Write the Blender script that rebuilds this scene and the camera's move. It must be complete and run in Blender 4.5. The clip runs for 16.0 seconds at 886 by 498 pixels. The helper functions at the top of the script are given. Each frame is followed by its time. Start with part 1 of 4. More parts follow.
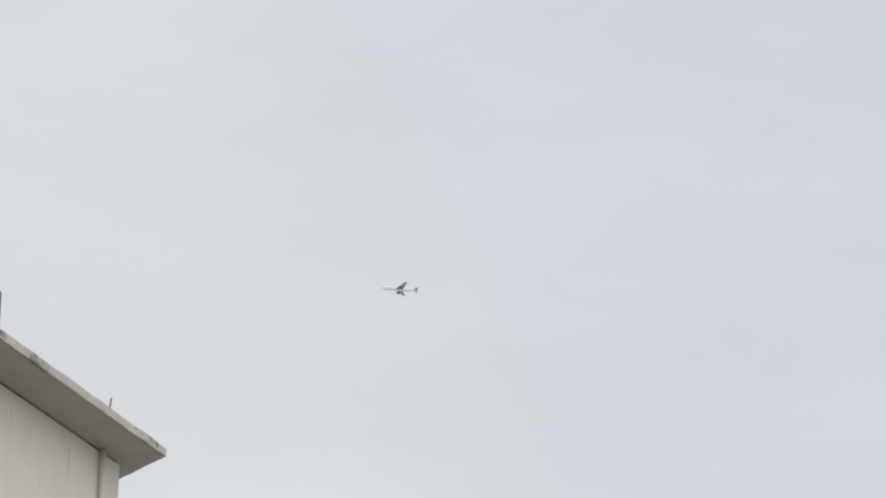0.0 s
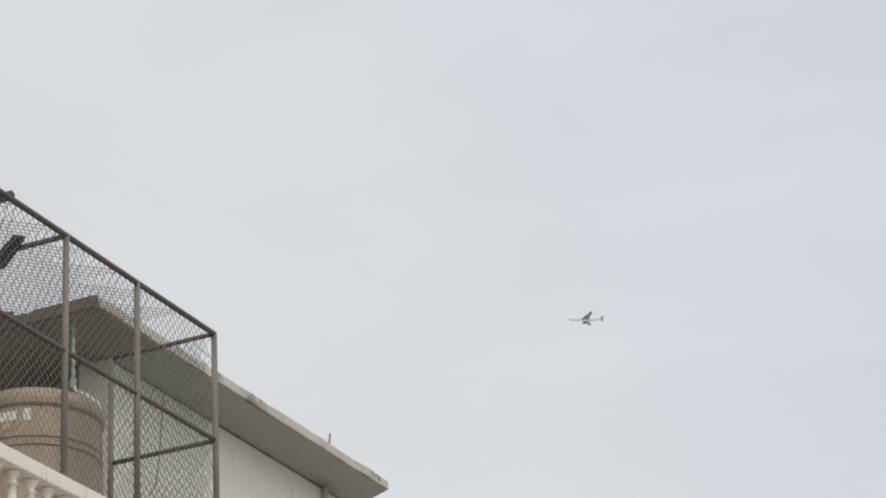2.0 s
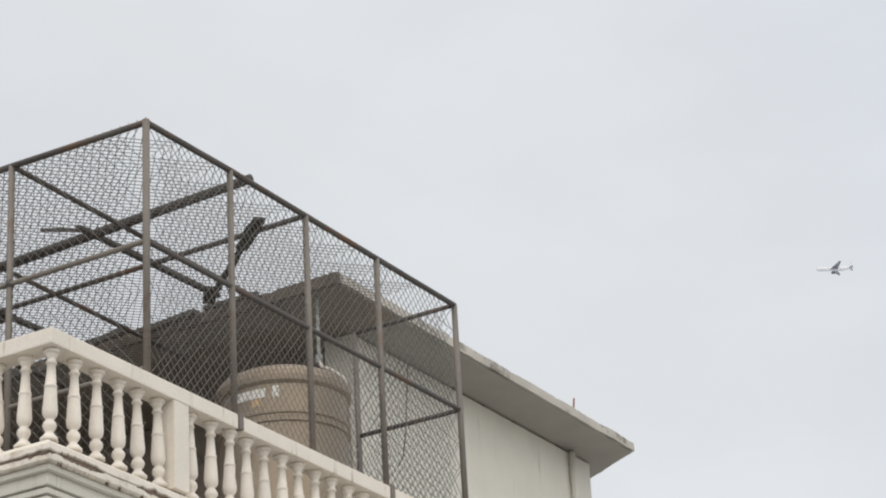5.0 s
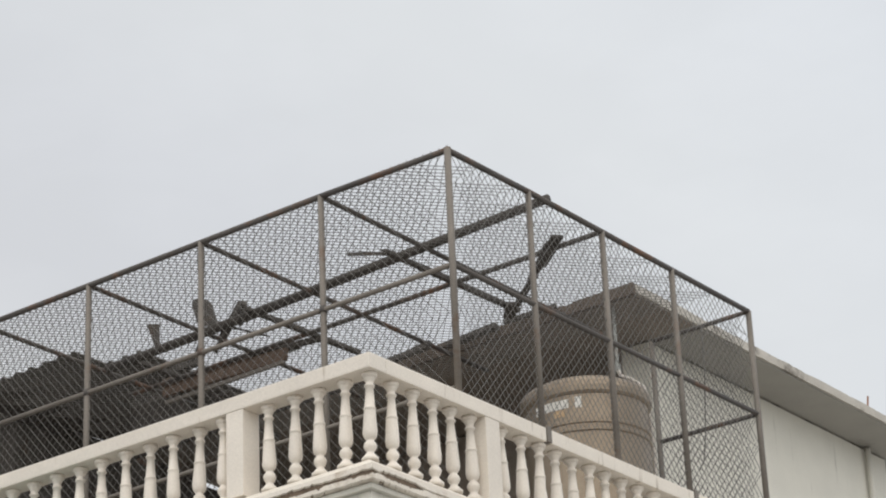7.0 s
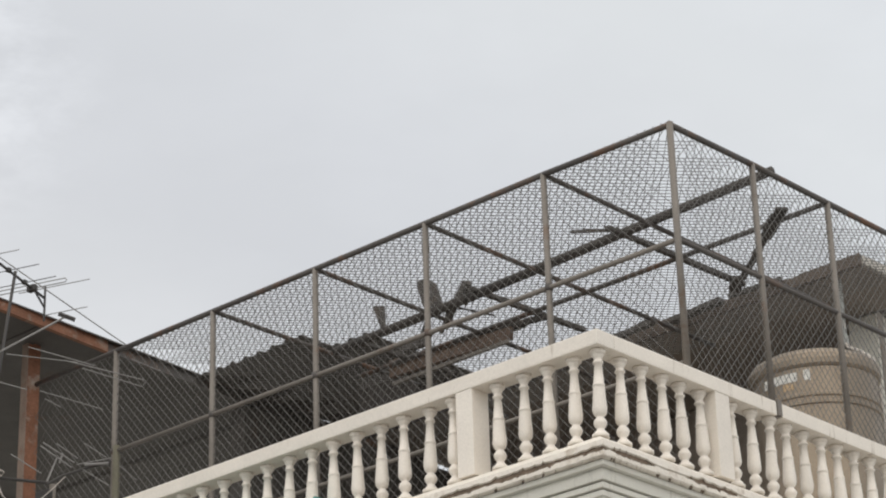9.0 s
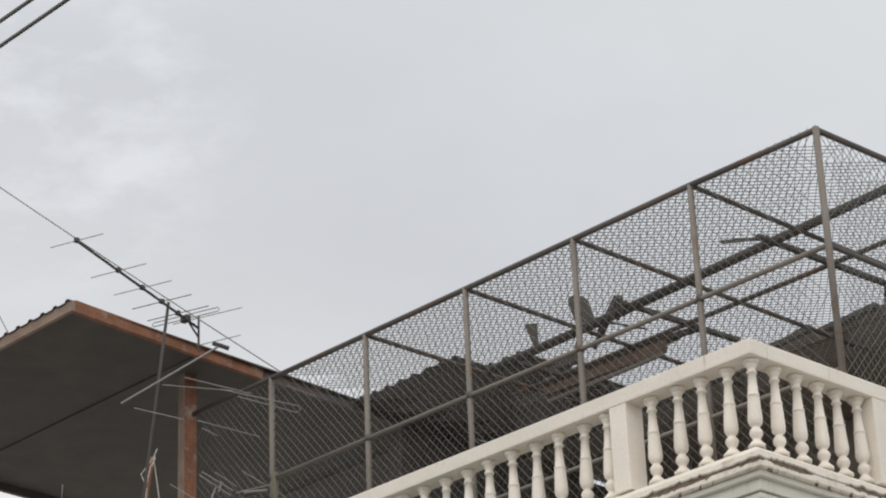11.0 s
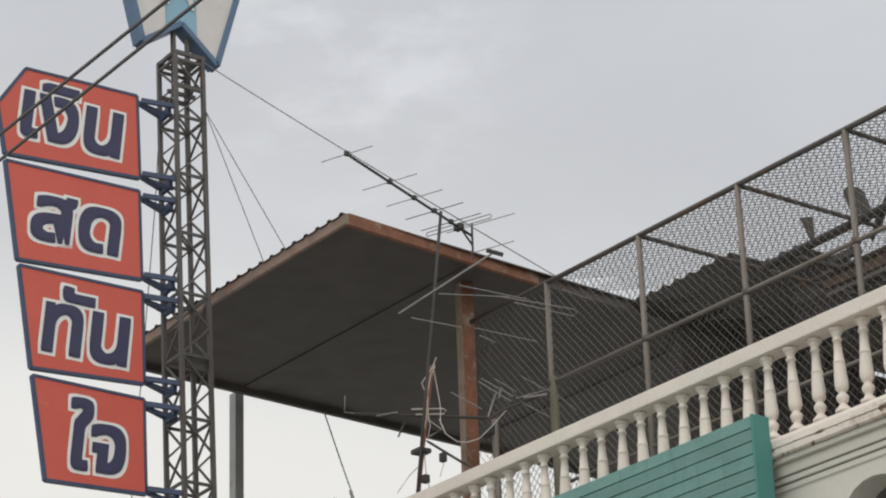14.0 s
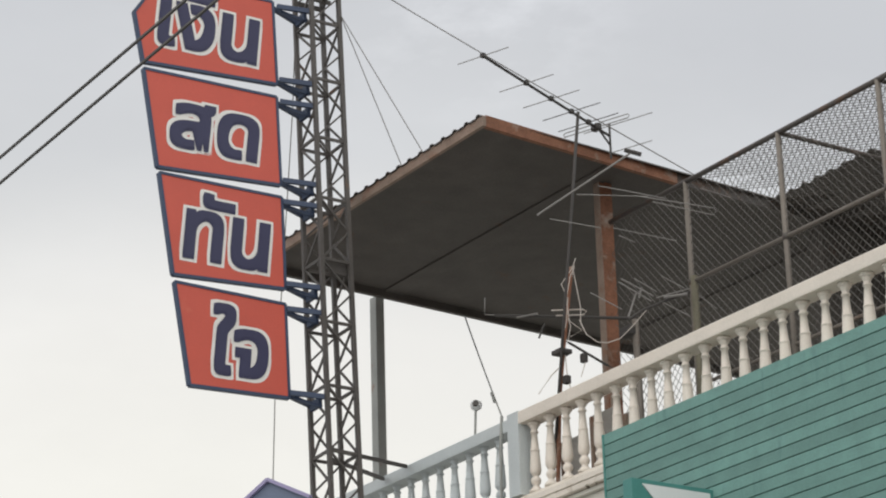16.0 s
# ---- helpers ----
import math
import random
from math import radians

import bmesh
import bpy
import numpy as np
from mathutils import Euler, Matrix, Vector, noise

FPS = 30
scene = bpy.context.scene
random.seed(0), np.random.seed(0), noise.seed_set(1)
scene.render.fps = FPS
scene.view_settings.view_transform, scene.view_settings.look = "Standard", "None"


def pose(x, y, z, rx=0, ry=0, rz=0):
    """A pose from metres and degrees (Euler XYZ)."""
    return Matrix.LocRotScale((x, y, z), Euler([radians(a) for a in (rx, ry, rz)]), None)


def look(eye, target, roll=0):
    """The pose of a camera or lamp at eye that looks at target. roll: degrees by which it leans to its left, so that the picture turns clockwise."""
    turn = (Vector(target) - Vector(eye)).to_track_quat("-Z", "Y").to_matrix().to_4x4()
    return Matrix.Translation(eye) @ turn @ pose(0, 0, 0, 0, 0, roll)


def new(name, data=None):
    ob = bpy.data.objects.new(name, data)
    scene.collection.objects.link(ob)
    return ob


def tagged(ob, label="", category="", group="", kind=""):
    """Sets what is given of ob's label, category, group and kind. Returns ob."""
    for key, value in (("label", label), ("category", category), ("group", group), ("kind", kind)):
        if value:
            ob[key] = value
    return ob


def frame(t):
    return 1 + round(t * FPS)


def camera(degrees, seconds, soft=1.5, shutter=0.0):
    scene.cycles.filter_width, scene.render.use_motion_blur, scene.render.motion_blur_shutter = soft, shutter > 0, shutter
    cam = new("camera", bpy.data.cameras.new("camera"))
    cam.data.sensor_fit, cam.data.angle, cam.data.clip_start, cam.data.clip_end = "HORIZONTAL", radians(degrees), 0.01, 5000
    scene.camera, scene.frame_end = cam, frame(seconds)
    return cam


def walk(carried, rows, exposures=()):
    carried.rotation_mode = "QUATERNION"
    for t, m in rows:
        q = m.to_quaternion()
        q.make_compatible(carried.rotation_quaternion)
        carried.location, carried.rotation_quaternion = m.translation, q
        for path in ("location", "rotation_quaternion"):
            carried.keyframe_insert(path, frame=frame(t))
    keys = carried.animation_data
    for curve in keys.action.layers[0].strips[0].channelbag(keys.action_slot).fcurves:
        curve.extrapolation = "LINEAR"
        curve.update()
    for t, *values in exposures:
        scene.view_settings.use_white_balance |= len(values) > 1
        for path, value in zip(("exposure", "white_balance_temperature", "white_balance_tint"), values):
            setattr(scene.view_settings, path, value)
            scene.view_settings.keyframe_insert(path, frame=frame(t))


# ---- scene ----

# ---------------------------------------------------------------- camera
cam = camera(19.9, 16.0, soft=2.05)
PATH = [
    (0, (0.087, 0.360, 1.599), (-5.957, 17.616, 9.705), -0.78),
    (0.5, (-0.030, 0.437, 1.575), (-6.332, 17.559, 9.768), -1.18),
    (1, (-0.158, 0.474, 1.586), (-6.717, 17.474, 9.833), -1.72),
    (1.5, (-0.274, 0.571, 1.576), (-7.144, 17.378, 9.962), -2.86),
    (2, (-0.324, 0.617, 1.596), (-7.644, 17.228, 9.991), -3.29),
    (2.5, (-0.341, 0.612, 1.603), (-8.056, 17.040, 10.004), -3.41),
    (3, (-0.319, 0.604, 1.594), (-8.327, 16.913, 9.953), -3.62),
    (5.5, (-0.097, 0.273, 1.513), (-9.728, 15.757, 9.728), -2.96),
    (6, (-0.060, 0.032, 1.480), (-10.342, 15.026, 9.814), -2.36),
    (6.5, (0.015, -0.106, 1.466), (-10.669, 14.682, 9.662), -1.94),
    (7, (0.088, -0.282, 1.472), (-10.798, 14.332, 9.715), -2.60),
    (7.5, (0.080, -0.401, 1.451), (-11.195, 13.792, 9.902), -2.67),
    (8, (0.048, -0.404, 1.450), (-11.648, 13.477, 9.847), -1.88),
    (8.5, (0.050, -0.378, 1.462), (-11.907, 13.316, 9.799), -1.65),
    (9, (0.025, -0.338, 1.463), (-12.200, 13.230, 9.614), -1.80),
    (11.5, (0.038, -0.182, 1.473), (-13.284, 12.205, 9.785), -2.50),
    (12, (0.036, -0.136, 1.479), (-13.595, 11.999, 9.659), -2.59),
    (12.5, (0.040, -0.143, 1.480), (-13.867, 11.749, 9.554), -2.42),
    (13, (0.016, -0.169, 1.465), (-14.141, 11.513, 9.409), -2.20),
    (13.5, (0.029, -0.145, 1.484), (-14.418, 11.245, 9.331), -2.15),
    (14, (0.051, -0.082, 1.489), (-14.695, 11.006, 9.211), -1.99),
    (14.5, (0.048, -0.090, 1.478), (-14.959, 10.773, 9.014), -1.82),
    (15, (0.045, -0.087, 1.484), (-15.161, 10.619, 8.842), -1.67),
    (15.5, (0.026, -0.102, 1.478), (-15.341, 10.506, 8.643), -1.73),
    (16, (0.023, -0.079, 1.465), (-15.578, 10.257, 8.521), -1.63),
]
walk(cam, [(t, look(eye, target, roll)) for t, eye, target, roll in PATH],
     exposures=[(0, 0.03), (3, 0.06), (5.5, 0.14), (7, 0.13), (9, 0.13), (11.5, 0.04), (12.5, 0.02), (13.2, -0.10), (14.2, -0.05), (16, 0.0)])

# ---------------------------------------------------------------- sky and sun
SUN_TURN, SUN_HEIGHT = radians(146), radians(56)      # clockwise from +y, above the horizon
world = bpy.data.worlds.new("overcast_sky")
scene.world = world
world.use_nodes = True
wn, wl = world.node_tree.nodes, world.node_tree.links
wn.clear()


def wnode(kind, **values):
    n = wn.new(kind)
    for k, v in values.items():
        n.inputs[k].default_value = v
    return n


w_out = wn.new("ShaderNodeOutputWorld")
w_back = wnode("ShaderNodeBackground", Strength=0.1)
w_sky = wn.new("ShaderNodeTexSky")
w_sky.sky_type, w_sky.sun_disc = "NISHITA", False
w_sky.sun_elevation, w_sky.sun_rotation = SUN_HEIGHT, SUN_TURN
w_co = wn.new("ShaderNodeTexCoord")
# cloud cover: a grey-blue deck, thinner and warmer low down to the west
w_flat = wn.new("ShaderNodeVectorMath")
w_flat.operation = "MULTIPLY"
w_flat.inputs[1].default_value = (1, 1, 2)
w_unit = wn.new("ShaderNodeVectorMath")
w_unit.operation = "NORMALIZE"
w_dot = wn.new("ShaderNodeVectorMath")
w_dot.operation = "DOT_PRODUCT"
w_dot.inputs[1].default_value = Vector((-0.87, 0.462, 0.348)).normalized()
w_ramp = wn.new("ShaderNodeValToRGB")
r0, r1 = w_ramp.color_ramp.elements
r0.position, r0.color = 0.60, (6.45, 6.78, 7.2, 1)
r1.position, r1.color = 0.99, (9.6, 9.4, 8.7, 1)
for at, tone in ((0.70, (6.65, 6.95, 7.35, 1)), (0.78, (7.05, 7.27, 7.5, 1)), (0.82, (7.15, 7.35, 7.5, 1)), (0.87, (6.5, 6.65, 6.9, 1)), (0.90, (6.4, 6.52, 6.75, 1)), (0.935, (7.0, 7.1, 7.2, 1)), (0.965, (9.2, 9.05, 8.65, 1))):
    w_ramp.color_ramp.elements.new(at).color = tone
w_cloud = wnode("ShaderNodeTexNoise", Scale=7.0, Detail=6.0, Roughness=0.55)
w_map = wn.new("ShaderNodeMapping")
w_map.inputs["Scale"].default_value = (1, 1, 2.2)
w_puff = wn.new("ShaderNodeMapRange")
w_puff.inputs[1].default_value, w_puff.inputs[2].default_value = 0.42, 0.72
w_puff.inputs[3].default_value, w_puff.inputs[4].default_value = 0.985, 1.045
w_mul = wn.new("ShaderNodeVectorMath")
w_mul.operation = "SCALE"
w_mix = wn.new("ShaderNodeMix")
w_mix.data_type = "RGBA"
w_mix.inputs[0].default_value = 0.93
wl.new(w_co.outputs["Generated"], w_flat.inputs[0])
wl.new(w_flat.outputs[0], w_unit.inputs[0])
wl.new(w_unit.outputs[0], w_dot.inputs[0])
wl.new(w_dot.outputs["Value"], w_ramp.inputs[0])
wl.new(w_co.outputs["Generated"], w_map.inputs[0])
wl.new(w_map.outputs[0], w_cloud.inputs["Vector"])
wl.new(w_cloud.outputs["Fac"], w_puff.inputs[0])
# broken, brighter cumulus where the deck thins out
w_near = wn.new("ShaderNodeVectorMath")
w_near.operation = "DOT_PRODUCT"
w_near.inputs[1].default_value = (-0.728, 0.503, 0.466)
w_spot = wn.new("ShaderNodeMapRange")
w_spot.inputs[1].default_value, w_spot.inputs[2].default_value = 0.9968, 0.9994
w_lump = wnode("ShaderNodeTexNoise", Scale=26.0, Detail=7.0, Roughness=0.6)
w_edge = wn.new("ShaderNodeMapRange")
w_edge.inputs[1].default_value, w_edge.inputs[2].default_value = 0.45, 0.68
w_both = wn.new("ShaderNodeMath")
w_both.operation = "MULTIPLY"
w_lift = wn.new("ShaderNodeMath")
w_lift.operation = "MULTIPLY_ADD"
w_lift.inputs[1].default_value = 0.15
wl.new(w_co.outputs["Generated"], w_near.inputs[0])
wl.new(w_near.outputs["Value"], w_spot.inputs[0])
wl.new(w_map.outputs[0], w_lump.inputs["Vector"])
wl.new(w_lump.outputs["Fac"], w_edge.inputs[0])
wl.new(w_spot.outputs[0], w_both.inputs[0])
wl.new(w_edge.outputs[0], w_both.inputs[1])
wl.new(w_both.outputs[0], w_lift.inputs[0])
wl.new(w_puff.outputs[0], w_lift.inputs[2])
wl.new(w_ramp.outputs[0], w_mul.inputs[0])
wl.new(w_lift.outputs[0], w_mul.inputs["Scale"])
wl.new(w_sky.outputs[0], w_mix.inputs[6])
wl.new(w_mul.outputs[0], w_mix.inputs[7])
wl.new(w_mix.outputs[2], w_back.inputs["Color"])
wl.new(w_back.outputs[0], w_out.inputs[0])

sun = new("sun", bpy.data.lights.new("sun", "SUN"))
sun.data.energy, sun.data.angle, sun.data.color = 1.75, radians(110), (1.0, 0.92, 0.80)
sun_from = Vector((math.sin(SUN_TURN) * math.cos(SUN_HEIGHT), math.cos(SUN_TURN) * math.cos(SUN_HEIGHT), math.sin(SUN_HEIGHT)))
sun.matrix_world = look(sun_from * 60, (0, 0, 0))


# ---------------------------------------------------------------- materials
def material(name, colour, rough=0.7, metal=0.0, vary=0.12, scale=3.0, stain=None, stain_at=0.6, streak=False, bump=0.15, fine=60.0, each=0.0):
    """Paint, concrete or metal: tone varies at two sizes, stains of another colour lie in patches or in streaks, fine relief."""
    m = bpy.data.materials.new(name)
    m.use_nodes = True
    nt, b = m.node_tree, m.node_tree.nodes["Principled BSDF"]
    n, link = nt.nodes, nt.links.new
    b.inputs["Roughness"].default_value, b.inputs["Metallic"].default_value = rough, metal
    geo = n.new("ShaderNodeNewGeometry")
    big, small = n.new("ShaderNodeTexNoise"), n.new("ShaderNodeTexNoise")
    big.inputs["Scale"].default_value, big.inputs["Detail"].default_value = scale, 5
    small.inputs["Scale"].default_value, small.inputs["Detail"].default_value = fine, 3
    link(geo.outputs["Position"], big.inputs["Vector"])
    link(geo.outputs["Position"], small.inputs["Vector"])
    both = n.new("ShaderNodeMath")
    both.operation = "ADD"
    link(big.outputs["Fac"], both.inputs[0])
    link(small.outputs["Fac"], both.inputs[1])
    tone = n.new("ShaderNodeMapRange")
    tone.inputs[1].default_value, tone.inputs[2].default_value = 0.6, 1.4
    tone.inputs[3].default_value, tone.inputs[4].default_value = 1 - vary, 1 + vary
    link(both.outputs[0], tone.inputs[0])
    paint = n.new("ShaderNodeVectorMath")
    paint.operation = "SCALE"
    paint.inputs[0].default_value = colour
    link(tone.outputs[0], paint.inputs["Scale"])
    last = paint.outputs[0]
    if each:
        info, own, again = n.new("ShaderNodeObjectInfo"), n.new("ShaderNodeMapRange"), n.new("ShaderNodeVectorMath")
        again.operation = "SCALE"
        own.inputs[3].default_value, own.inputs[4].default_value = 1 - each, 1 + each
        link(info.outputs["Random"], own.inputs[0])
        link(last, again.inputs[0])
        link(own.outputs[0], again.inputs["Scale"])
        last = again.outputs[0]
    if stain:
        patch, edge, mix, stretch = n.new("ShaderNodeTexNoise"), n.new("ShaderNodeMapRange"), n.new("ShaderNodeMix"), n.new("ShaderNodeMapping")
        stretch.inputs["Scale"].default_value = (7, 7, 0.7) if streak else (1.6, 1.6, 1.6)
        stretch.inputs["Location"].default_value = (3.7, 1.2, 8.8)
        patch.inputs["Scale"].default_value, patch.inputs["Detail"].default_value, patch.inputs["Roughness"].default_value = 1.3, 7, 0.68
        link(geo.outputs["Position"], stretch.inputs[0])
        link(stretch.outputs[0], patch.inputs["Vector"])
        edge.inputs[1].default_value, edge.inputs[2].default_value = stain_at, stain_at + 0.13
        link(patch.outputs["Fac"], edge.inputs[0])
        mix.data_type = "RGBA"
        mix.inputs[7].default_value = (*stain, 1)
        link(edge.outputs[0], mix.inputs[0])
        link(last, mix.inputs[6])
        last = mix.outputs[2]
    link(last, b.inputs["Base Color"])
    relief = n.new("ShaderNodeBump")
    relief.inputs["Strength"].default_value, relief.inputs["Distance"].default_value = bump, 0.01
    link(both.outputs[0], relief.inputs["Height"])
    link(relief.outputs[0], b.inputs["Normal"])
    return m


WHITE = material("cream_white_paint", (0.80, 0.738, 0.655), 0.6, vary=0.09, stain=(0.40, 0.32, 0.23), stain_at=0.645, streak=True, each=0.05)
RAILWORN = material("rainstreaked_white_paint", (0.80, 0.738, 0.655), 0.65, vary=0.08, stain=(0.33, 0.26, 0.19), stain_at=0.575, streak=True)
LEDGE = material("peeling_white_paint", (0.79, 0.73, 0.645), 0.7, vary=0.09, stain=(0.42, 0.33, 0.24), stain_at=0.55, bump=0.5)
BROKEN = material("broken_brown_render", (0.20, 0.15, 0.11), 0.95, vary=0.35, scale=12, stain=(0.42, 0.38, 0.33), stain_at=0.6, bump=0.9)
BLUEWHITE = material("bluish_white_paint", (0.58, 0.63, 0.64), 0.6, vary=0.08, stain=(0.35, 0.30, 0.25), stain_at=0.66, streak=True)
WALL = material("white_rendered_wall", (0.70, 0.68, 0.61), 0.85, vary=0.06, stain=(0.46, 0.44, 0.39), stain_at=0.60, streak=True, bump=0.25)
SLAB = material("weathered_concrete", (0.52, 0.49, 0.44), 0.9, vary=0.2, stain=(0.13, 0.11, 0.09), stain_at=0.53, bump=0.6)
# same plaster as the wall, its shade worked into a darker base colour
SOFFIT = material("shade_toned_plaster_soffit", (0.36, 0.347, 0.32), 0.9, vary=0.08, stain=(0.28, 0.265, 0.235), stain_at=0.62)
# mottled brown with the front eave's shade put into the base colour
EAVESHADE = material("eave_shade_boards", (0.28, 0.24, 0.205), 0.95, vary=0.25, stain=(0.10, 0.085, 0.07), stain_at=0.6, bump=0.6)
POST = material("brownish_galvanised_post", (0.20, 0.178, 0.155), 0.6, 0.2, vary=0.2, stain=(0.16, 0.09, 0.055), stain_at=0.6)
PIPE = material("greybrown_painted_steel_pipe", (0.10, 0.090, 0.083), 0.6, 0.2, vary=0.25, stain=(0.17, 0.095, 0.06), stain_at=0.53)
WIRE = material("weathered_galvanised_wire", (0.16, 0.152, 0.142), 0.55, 0.3, vary=0.1, bump=0)
RUST = material("rusty_steel", (0.27, 0.125, 0.075), 0.85, 0.1, vary=0.4, scale=6, stain=(0.43, 0.36, 0.30), stain_at=0.53, bump=0.5)
PALERUST = material("flaking_pale_paint_on_rust", (0.29, 0.22, 0.175), 0.8, 0.1, vary=0.25, scale=6, stain=(0.26, 0.13, 0.08), stain_at=0.52, bump=0.5)
GREYSTEEL = material("grey_painted_steel", (0.36, 0.37, 0.35), 0.6, 0.3, vary=0.15, stain=(0.28, 0.14, 0.07), stain_at=0.6)
TRIM = material("rotten_trim_board", (0.13, 0.10, 0.08), 0.9, vary=0.3, scale=8, stain=(0.30, 0.25, 0.20), stain_at=0.58, bump=0.6)
SHEET = material("dark_old_roof_sheet", (0.10, 0.091, 0.083), 0.8, 0.1, vary=0.25, stain=(0.12, 0.075, 0.05), stain_at=0.62)
CHAR = material("charred_timber", (0.078, 0.070, 0.064), 0.9, vary=0.3, scale=9, stain=(0.12, 0.085, 0.06), stain_at=0.6, bump=0.8)
TANK = material("dull_stainless_steel", (0.35, 0.285, 0.215), 0.40, 0.7, vary=0.12, stain=(0.26, 0.205, 0.15), stain_at=0.62, streak=True)
TEAL = material("teal_painted_board", (0.145, 0.293, 0.262), 0.55, vary=0.18, scale=5, stain=(0.105, 0.235, 0.215), stain_at=0.57, streak=True, each=0.12)
TEALDARK = material("dark_teal_paint", (0.075, 0.26, 0.235), 0.5, vary=0.1)
LIGHTPANEL = material("white_plastic_panel", (0.78, 0.80, 0.80), 0.4, vary=0.04)
RED = material("faded_red_sign_sheet", (0.62, 0.108, 0.072), 0.5, vary=0.06, stain=(0.66, 0.17, 0.11), stain_at=0.62)
NAVY = material("navy_blue_paint", (0.040, 0.040, 0.095), 0.5, vary=0.12)
FRAMEBLUE = material("blue_painted_frame", (0.045, 0.068, 0.125), 0.5, vary=0.15)
CRESTBLUE = material("faded_blue_frame", (0.10, 0.165, 0.26), 0.5, vary=0.15)
SKYBLUE = material("pale_blue_sign_print", (0.25, 0.43, 0.54), 0.45, vary=0.06)
OFFWHITE = material("offwhite_sign_sheet", (0.84, 0.82, 0.78), 0.5, vary=0.06)
CRESTWHITE = material("greyed_offwhite_sign_sheet", (0.66, 0.63, 0.60), 0.5, vary=0.08, stain=(0.55, 0.50, 0.46), stain_at=0.58)
TOWER = material("dull_grey_lattice_steel", (0.115, 0.105, 0.097), 0.6, 0.3, vary=0.2, stain=(0.22, 0.12, 0.07), stain_at=0.62)
CABLE = material("black_cable_sheath", (0.10, 0.095, 0.088), 0.6, vary=0.1, bump=0)
ALU = material("dull_aluminium_rod", (0.27, 0.26, 0.25), 0.55, 0.4, vary=0.1, bump=0)
DARKROD = material("dark_oxidised_rod", (0.075, 0.07, 0.067), 0.65, 0.3, vary=0.15, bump=0)
PALE = material("pale_wire", (0.6, 0.55, 0.5), 0.6, vary=0.1, bump=0)
PURPLE = material("slate_blue_sign_box", (0.15, 0.19, 0.28), 0.5, vary=0.12)
LAVENDER = material("lavender_edge_strip", (0.34, 0.31, 0.50), 0.5, vary=0.1)
# white and orange tones of the reflection painted onto the tank
SKYGLINT = material("painted_sky_reflection", (0.82, 0.80, 0.75), 0.5, vary=0.2, scale=30)
WARMGLINT = material("painted_warm_reflection", (0.58, 0.41, 0.24), 0.5, vary=0.2, scale=30)
PLANK = material("scorched_brown_plank", (0.16, 0.115, 0.09), 0.9, vary=0.35, scale=7, stain=(0.30, 0.24, 0.19), stain_at=0.6, bump=0.7)
MOSSY = material("mossy_sleeve", (0.15, 0.14, 0.10), 0.8, vary=0.25, stain=(0.16, 0.12, 0.08), stain_at=0.58)
ASPHALT = material("asphalt", (0.05, 0.05, 0.052), 0.9, vary=0.2)
PAVING = material("street_concrete", (0.36, 0.35, 0.33), 0.9, vary=0.15)
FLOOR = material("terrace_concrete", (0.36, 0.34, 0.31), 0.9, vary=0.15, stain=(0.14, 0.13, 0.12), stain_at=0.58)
AIRWHITE = material("white_aircraft_paint", (0.70, 0.70, 0.72), 0.35, vary=0.03, bump=0)
AIRGREY = material("grey_aircraft_wing", (0.20, 0.20, 0.22), 0.4, vary=0.05, bump=0)


# ---------------------------------------------------------------- mesh helpers
def part(name, bm, mat, parent=None, label="", smooth=False):
    """Links a bmesh (or a mesh that is shared) as one mesh object, under a thing or a part."""
    if isinstance(bm, bmesh.types.BMesh):
        data = bpy.data.meshes.new(name)
        for f in bm.faces:
            f.smooth = smooth
        bm.to_mesh(data)
        bm.free()
        data.materials.append(mat)
    else:
        data = bm
    ob = new(name, data)
    if parent:
        ob.parent = parent
    if label:
        ob["label"] = label
    return ob


def thing(name, label, category, at=(0, 0, 0), group="", kind=""):
    e = new(name)
    e.location = at
    e.empty_display_size = 0.1
    return tagged(e, label, category, group, kind)


def box(x0, x1, y0, y1, z0, z1, bevel=0.0, bm=None):
    bm = bm or bmesh.new()
    m = Matrix.LocRotScale(((x0 + x1) / 2, (y0 + y1) / 2, (z0 + z1) / 2), None, (abs(x1 - x0), abs(y1 - y0), abs(z1 - z0)))
    made = bmesh.ops.create_cube(bm, size=1, matrix=m)
    if bevel:
        edges = list({e for v in made["verts"] for e in v.link_edges})
        bmesh.ops.bevel(bm, geom=edges, offset=bevel, segments=2, affect="EDGES", profile=0.7)
    return bm


def tube(p, q, r, n=8, bm=None, r2=None):
    bm = bm or bmesh.new()
    p, q = Vector(p), Vector(q)
    m = Matrix.Translation((p + q) / 2) @ (q - p).to_track_quat("Z", "Y").to_matrix().to_4x4()
    bmesh.ops.create_cone(bm, cap_ends=True, segments=n, radius1=r, radius2=r if r2 is None else r2, depth=(q - p).length, matrix=m)
    return bm


def bar(p, q, w, d, bm=None, up=(0, 0, 1)):
    """A square-edged bar from p to q, w across and d along up."""
    bm = bm or bmesh.new()
    p, q = Vector(p), Vector(q)
    z = (q - p).normalized()
    x = z.cross(Vector(up))
    x = (x if x.length > 1e-3 else z.cross(Vector((1, 0, 0)))).normalized()
    y = z.cross(x)
    turn = Matrix((x, y, z)).transposed().to_4x4()
    bmesh.ops.create_cube(bm, size=1, matrix=Matrix.Translation((p + q) / 2) @ turn @ Matrix.Diagonal((w, d, (q - p).length, 1)))
    return bm


